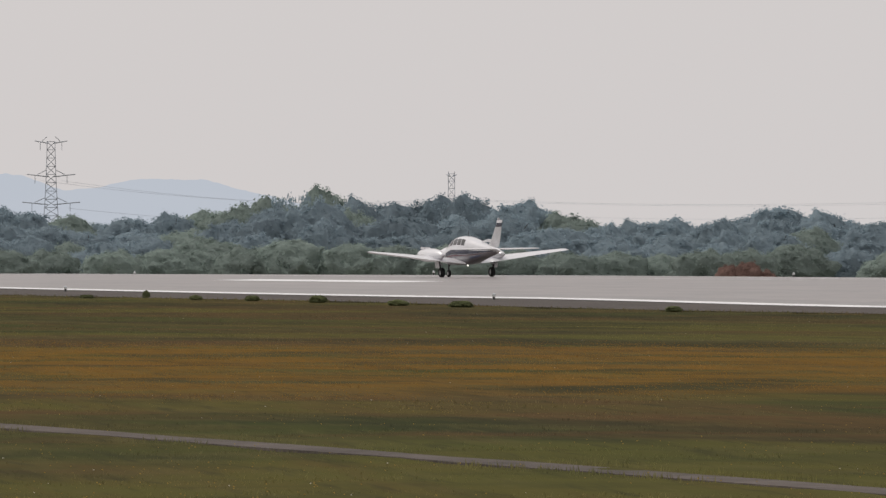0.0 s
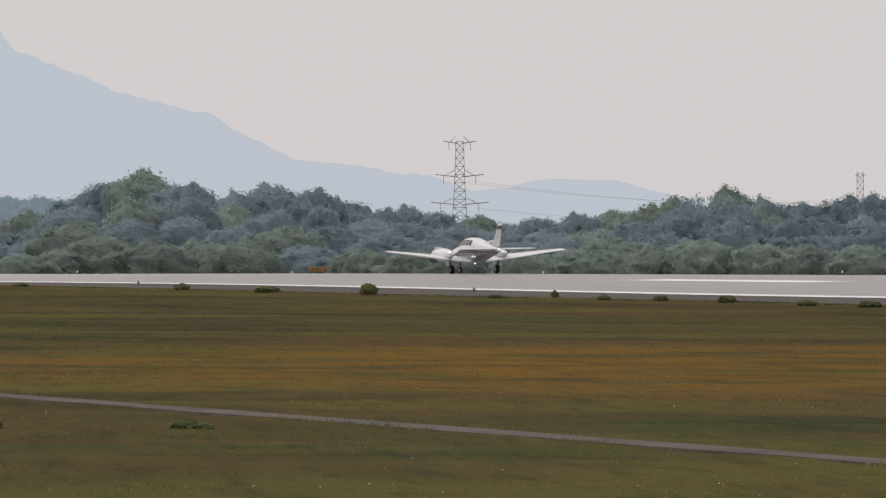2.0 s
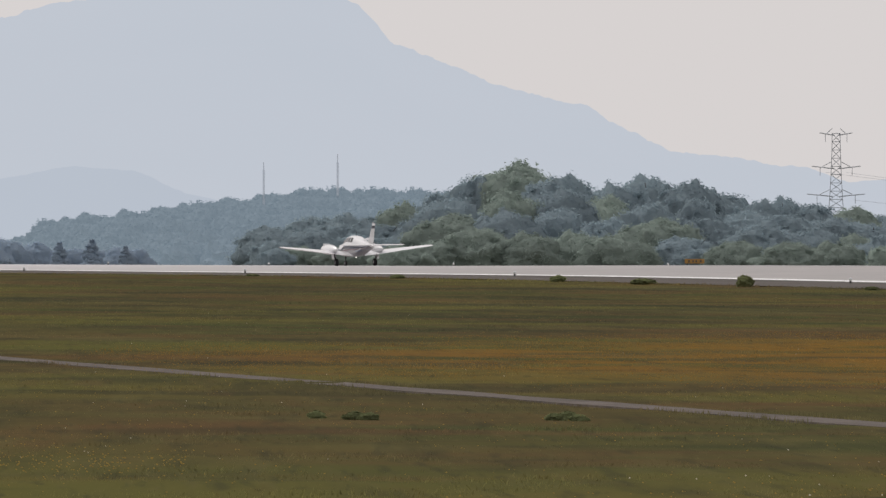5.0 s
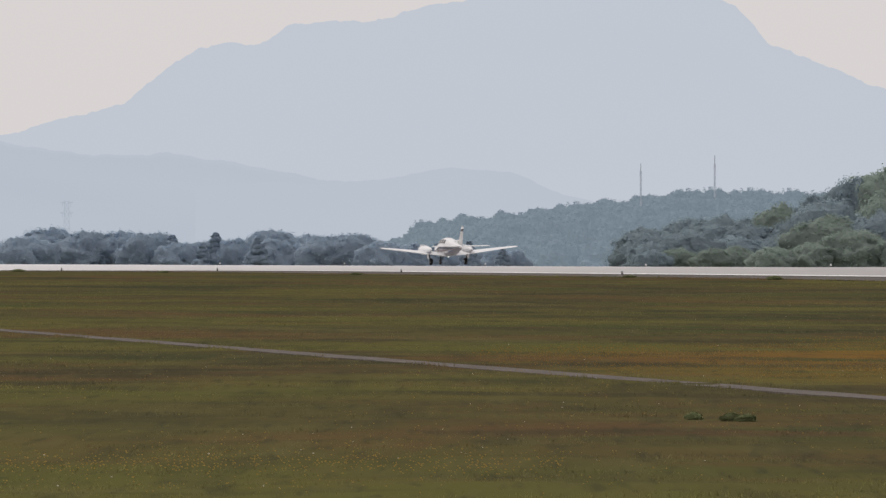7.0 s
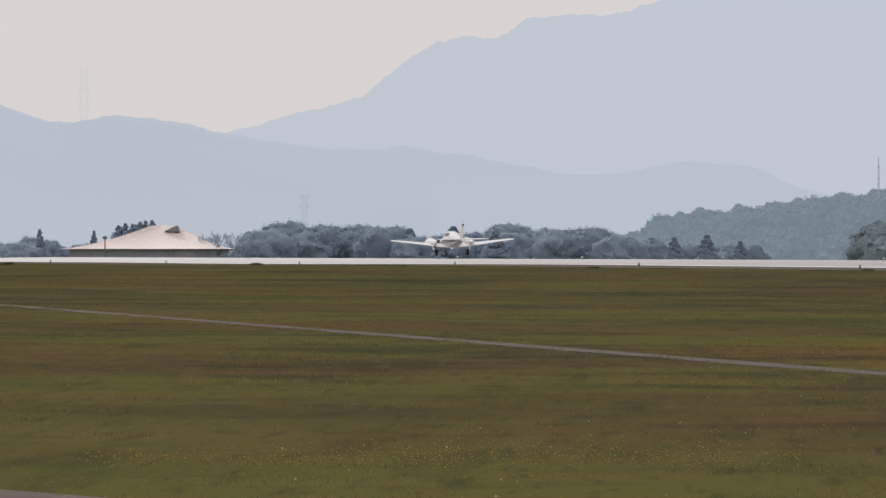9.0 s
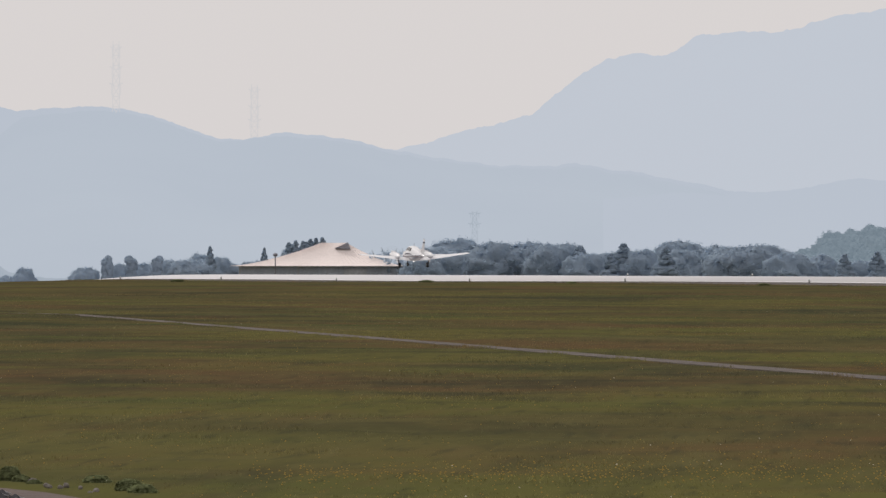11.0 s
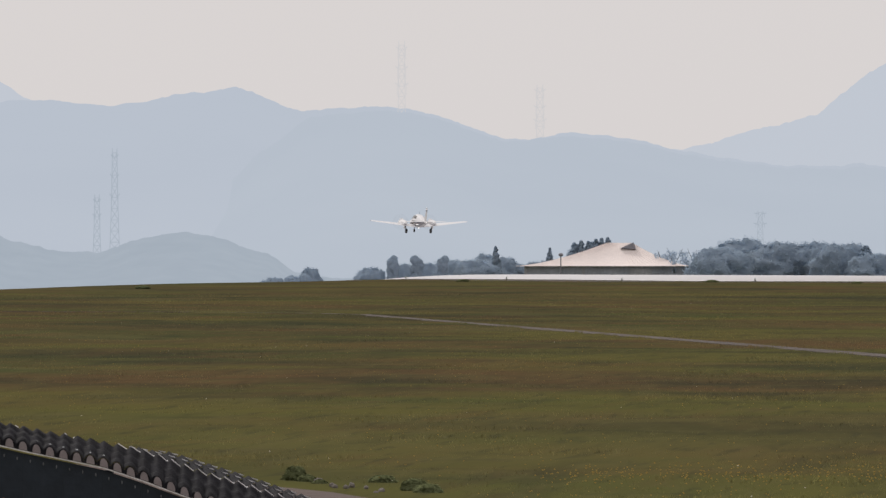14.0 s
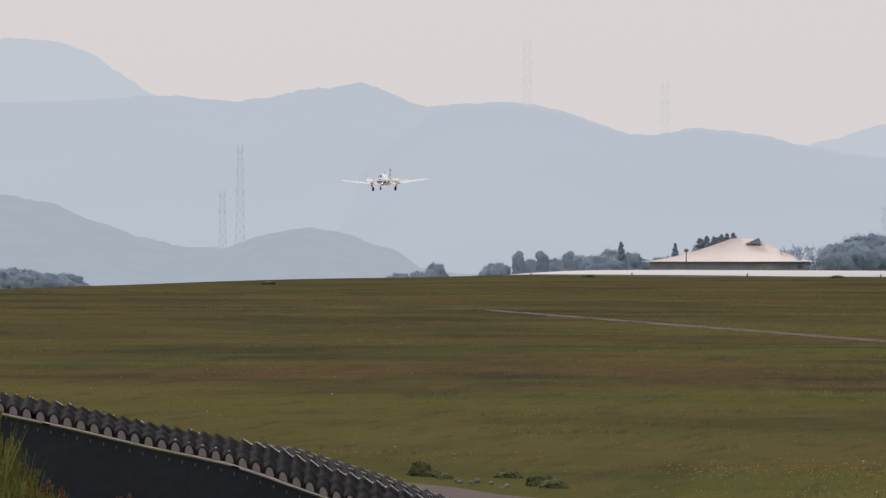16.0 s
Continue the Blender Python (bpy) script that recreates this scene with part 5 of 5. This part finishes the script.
def wheel(name, x, y, r, w, parent):
    bm = bmesh.new()
    profile = [(-w / 2, r * 0.55), (-w / 2, r * 0.85), (-w * 0.3, r), (w * 0.3, r), (w / 2, r * 0.85), (w / 2, r * 0.55)]
    rings = [[bm.verts.new((x + p, y + q * math.cos(2 * math.pi * i / 20), r + q * math.sin(2 * math.pi * i / 20))) for i in range(20)] for p, q in profile]
    for a, b in zip(rings, rings[1:]):
        for i in range(20):
            bm.faces.new((a[i], a[(i + 1) % 20], b[(i + 1) % 20], b[i]))
    tyre = part(name, bm, tyre_mat, parent, "", True)
    bm = bmesh.new()
    bmesh.ops.create_cone(bm, cap_ends=True, segments=16, radius1=r * 0.56, radius2=r * 0.56, depth=w * 0.8, matrix=Matrix.Translation((x, y, r)) @ Matrix.Rotation(math.pi / 2, 4, "Y"))
    part("rim", bm, metal_mat, tyre)


def aeroplane():
    root = new("aeroplane")
    tagged(root, "white twin-engined low-wing propeller aeroplane with dark stripes, wheels down", "aeroplane")
    bm = bmesh.new()
    ys = [4.05, 4.0, 3.9, 3.7, 3.5] + [3.3 - 0.2 * i for i in range(41)] + [-4.8, -4.92, -5.0]
    rings = [[bm.verts.new(skin(y, 2 * math.pi * i / 28)) for i in range(28)] for y in ys]
    for a, b in zip(rings, rings[1:]):
        for i in range(28):
            bm.faces.new((a[i], a[(i + 1) % 28], b[(i + 1) % 28], b[i]))
    bm.faces.new(rings[0])
    bm.faces.new(rings[-1][::-1])
    bmesh.ops.recalc_face_normals(bm, faces=bm.faces[:])
    body = part("fuselage", bm, paint, root, "white rounded fuselage tapering to the tail", True)
    for s in (-1, 1):
        for y0, y1 in ((1.18, 0.72), (0.62, 0.16), (0.06, -0.40), (-0.50, -0.92)):
            skin_patch("side_window", y0, y1, s * 0.62, s * 1.16, cabin_glass, body, slant=-0.10)
        skin_patch("windscreen", 1.72, 1.28, s * 0.03, s * 1.05, cabin_glass, body, slant=-0.02)
        skin_patch("stripe", 3.7, -4.4, s * 1.44, s * 1.62, stripe_navy, body, 0.006, 40, 2, label="dark navy side stripe")
        skin_patch("stripe", 3.4, -4.4, s * 1.68, s * 1.73, stripe_red, body, 0.006, 40, 1, label="thin dark red side line")
        skin_patch("belly_shade_panel", 2.4, -4.7, s * 1.64, s * 3.14, belly_shade, body, 0.005, 30, 6, label="grey belly and lower side, shade painted in")
        skin_patch("registration_bar", -1.7, -2.9, s * 1.88, s * 2.15, stripe_slate, body, 0.009, 6, 2, label="dark blue bar where the letters stand")
        foil("wing", [(s * 0.45, 1.15, 0.88, 2.25, 0.21, 3.5, False), (s * 1.75, 1.00, 1.00, 1.95, 0.18, 3.5, False), (s * 4.2, 0.52, 1.26, 1.32, 0.12, 2.0, False), (s * 5.55, 0.26, 1.40, 0.98, 0.085, 1.0, False), (s * 5.74, 0.10, 1.43, 0.70, 0.03, 1.0, False)], paint, root, "white tapered wing with dihedral")
        foil("tailplane", [(s * 0.10, -3.75, 1.50, 1.15, 0.07, -1, False), (s * 2.25, -4.12, 1.52, 0.78, 0.05, -1, False), (s * 2.42, -4.22, 1.52, 0.55, 0.02, -1, False)], paint, root, "white tailplane")
        nacelle = revolved("nacelle", [(2.30, 0.20), (2.22, 0.34), (1.9, 0.42), (1.2, 0.45), (0.4, 0.43), (-0.3, 0.33), (-0.9, 0.17), (-1.25, 0.05)], (s * 1.72, 0, 1.22), paint, root, "white engine nacelle", sx=0.88, sz=0.82)
        revolved("spinner", [(2.62, 0.02), (2.52, 0.10), (2.32, 0.17)], (s * 1.72, 0, 1.22), metal_mat, nacelle, "polished metal spinner")
        revolved("propeller_disc", [(2.46, 0.96), (2.44, 0.96)], (s * 1.72, 0, 1.22), disc_mat, nacelle, "blurred spinning propeller", sides=32)
        bm = bmesh.new()
        bmesh.ops.create_cube(bm, size=1, matrix=Matrix.Translation((s * 1.72, 1.75, 1.60)) @ Matrix.Diagonal((0.34, 0.7, 0.10, 1)))
        bmesh.ops.bevel(bm, geom=bm.edges[:], offset=0.03, segments=2, affect="EDGES")
        part("cowl_scoop", bm, paint, nacelle)
        bm = bmesh.new()
        beam(bm, (s * 1.50, 0.5, 0.80), (s * 1.56, -0.35, 0.70), 0.05, 10)
        part("exhaust_pipe", bm, metal_mat, nacelle)
        bm = bmesh.new()
        beam(bm, (s * 1.62, 0.0, 1.0), (s * 1.50, 0.0, 0.28), 0.055, 10)
        beam(bm, (s * 1.62, 0.35, 1.0), (s * 1.52, 0.02, 0.55), 0.03, 8)
        gear = part("main_gear_leg", bm, strut_mat, root)
        wheel("tyre", s * 1.46, 0.0, 0.27, 0.23, gear)
        bm = bmesh.new()
        bmesh.ops.create_cube(bm, size=1, matrix=Matrix.Translation((s * 1.70, 0.05, 0.72)) @ Matrix.Rotation(s * 0.12, 4, "Y") @ Matrix.Diagonal((0.025, 0.55, 0.42, 1)))
        part("gear_door", bm, paint, gear)
        bm = bmesh.new()
        bmesh.ops.create_uvsphere(bm, u_segments=10, v_segments=6, radius=0.05, matrix=Matrix.Translation((s * 5.75, -0.1, 1.43)))
        part("navigation_light", bm, metal_mat, root)
    fin = foil("fin", [(0, -3.10, 1.62, 1.75, 0.075, 0, True), (0, -3.72, 2.0, 1.30, 0.07, 0, True), (0, -4.36, 2.72, 0.90, 0.05, 0, True)], fin_paint, root, "swept pale grey fin")
    foil("fin_band", [(0, -4.36, 2.72, 0.90, 0.056, 0, True), (0, -4.55, 2.94, 0.80, 0.052, 0, True)], stripe_navy, fin, "dark band across the fin")
    foil("fin_cap", [(0, -4.55, 2.94, 0.82, 0.09, 0, True), (0, -4.66, 3.10, 0.74, 0.06, 0, True)], paint, fin, "white fin cap")
    foil("dorsal_fillet", [(0, -1.9, 1.90, 1.9, 0.05, 0, True), (0, -3.3, 2.06, 0.6, 0.03, 0, True)], paint, fin)
    bm = bmesh.new()
    bmesh.ops.create_uvsphere(bm, u_segments=10, v_segments=6, radius=0.07, matrix=Matrix.Translation((0, -4.85, 3.14)))
    part("beacon", bm, metal_mat, fin)
    bm = bmesh.new()
    bmesh.ops.create_uvsphere(bm, u_segments=12, v_segments=8, radius=0.048, matrix=Matrix.Translation((0, -0.15, 0.64)))
    part("belly_light", bm, beacon_mat, body, "lit white belly light")
    bm = bmesh.new()
    beam(bm, (0, 2.72, 0.95), (0, 2.72, 0.24), 0.045, 10)
    beam(bm, (0, 2.35, 0.85), (0, 2.70, 0.5), 0.025, 8)
    nose_gear = part("nose_gear_leg", bm, strut_mat, root)
    wheel("tyre", 0.0, 2.72, 0.20, 0.15, nose_gear)
    bm = bmesh.new()
    beam(bm, (0, -0.3, 2.2), (0, -0.36, 2.52), 0.012, 6)
    part("aerial", bm, strut_mat, body)
    return root


plane = aeroplane()


def motions():
    # seconds, place along the runway, sideways place, height of the wheels, nose up, roll to the right
    rows = []
    for t, y in ((0, 466.1), (0.5, 483.5), (1, 500.6), (1.5, 517.4), (2, 534.2), (2.5, 551.0), (3, 568.6), (4.2, 614.5), (5.5, 668.4), (6, 690.1), (6.5, 712.0), (7, 734.3), (7.5, 756.3), (8, 778.6), (8.5, 801.3), (8.7, 810.5), (9.6, 852.0)):
        rows.append((t, pose(CENTRE, y, pavement_height(CENTRE, y) + 0.34 * smooth(5.3, 9.6, t), 0.6 * smooth(6.5, 9.6, t), -0.8, 0)))
    for t, y, x, z, nose, roll in FLIGHT:
        rows.append((t, pose(x, y, z, nose, roll, 1.5)))
    walk(plane, rows)


FLIGHT = [(10.8, 911.5, 180.0, 0.68, 3.0, -0.8), (11.0, 922.8, 179.7, 0.90, 3.0, -0.7), (11.5, 943.7, 178.8, 1.23, 3.0, -0.3), (12.0, 969.7, 177.9, 1.69, 2.5, 0.0), (12.5, 991.6, 177.1, 2.30, 2.5, 0.5), (13.0, 1018.6, 176.2, 2.87, 2.5, -0.6), (13.5, 1042.1, 175.3, 3.93, 2.5, -0.6), (14.0, 1068.6, 174.5, 4.77, 2.5, 0.6), (14.5, 1094.9, 173.6, 5.86, 2.5, 2.4), (15.0, 1121.9, 172.7, 6.99, 2.5, 1.5), (15.5, 1147.6, 171.9, 8.24, 2.5, -0.2), (16.0, 1174.8, 171.0, 9.92, 2.5, -1.3)]
motions()
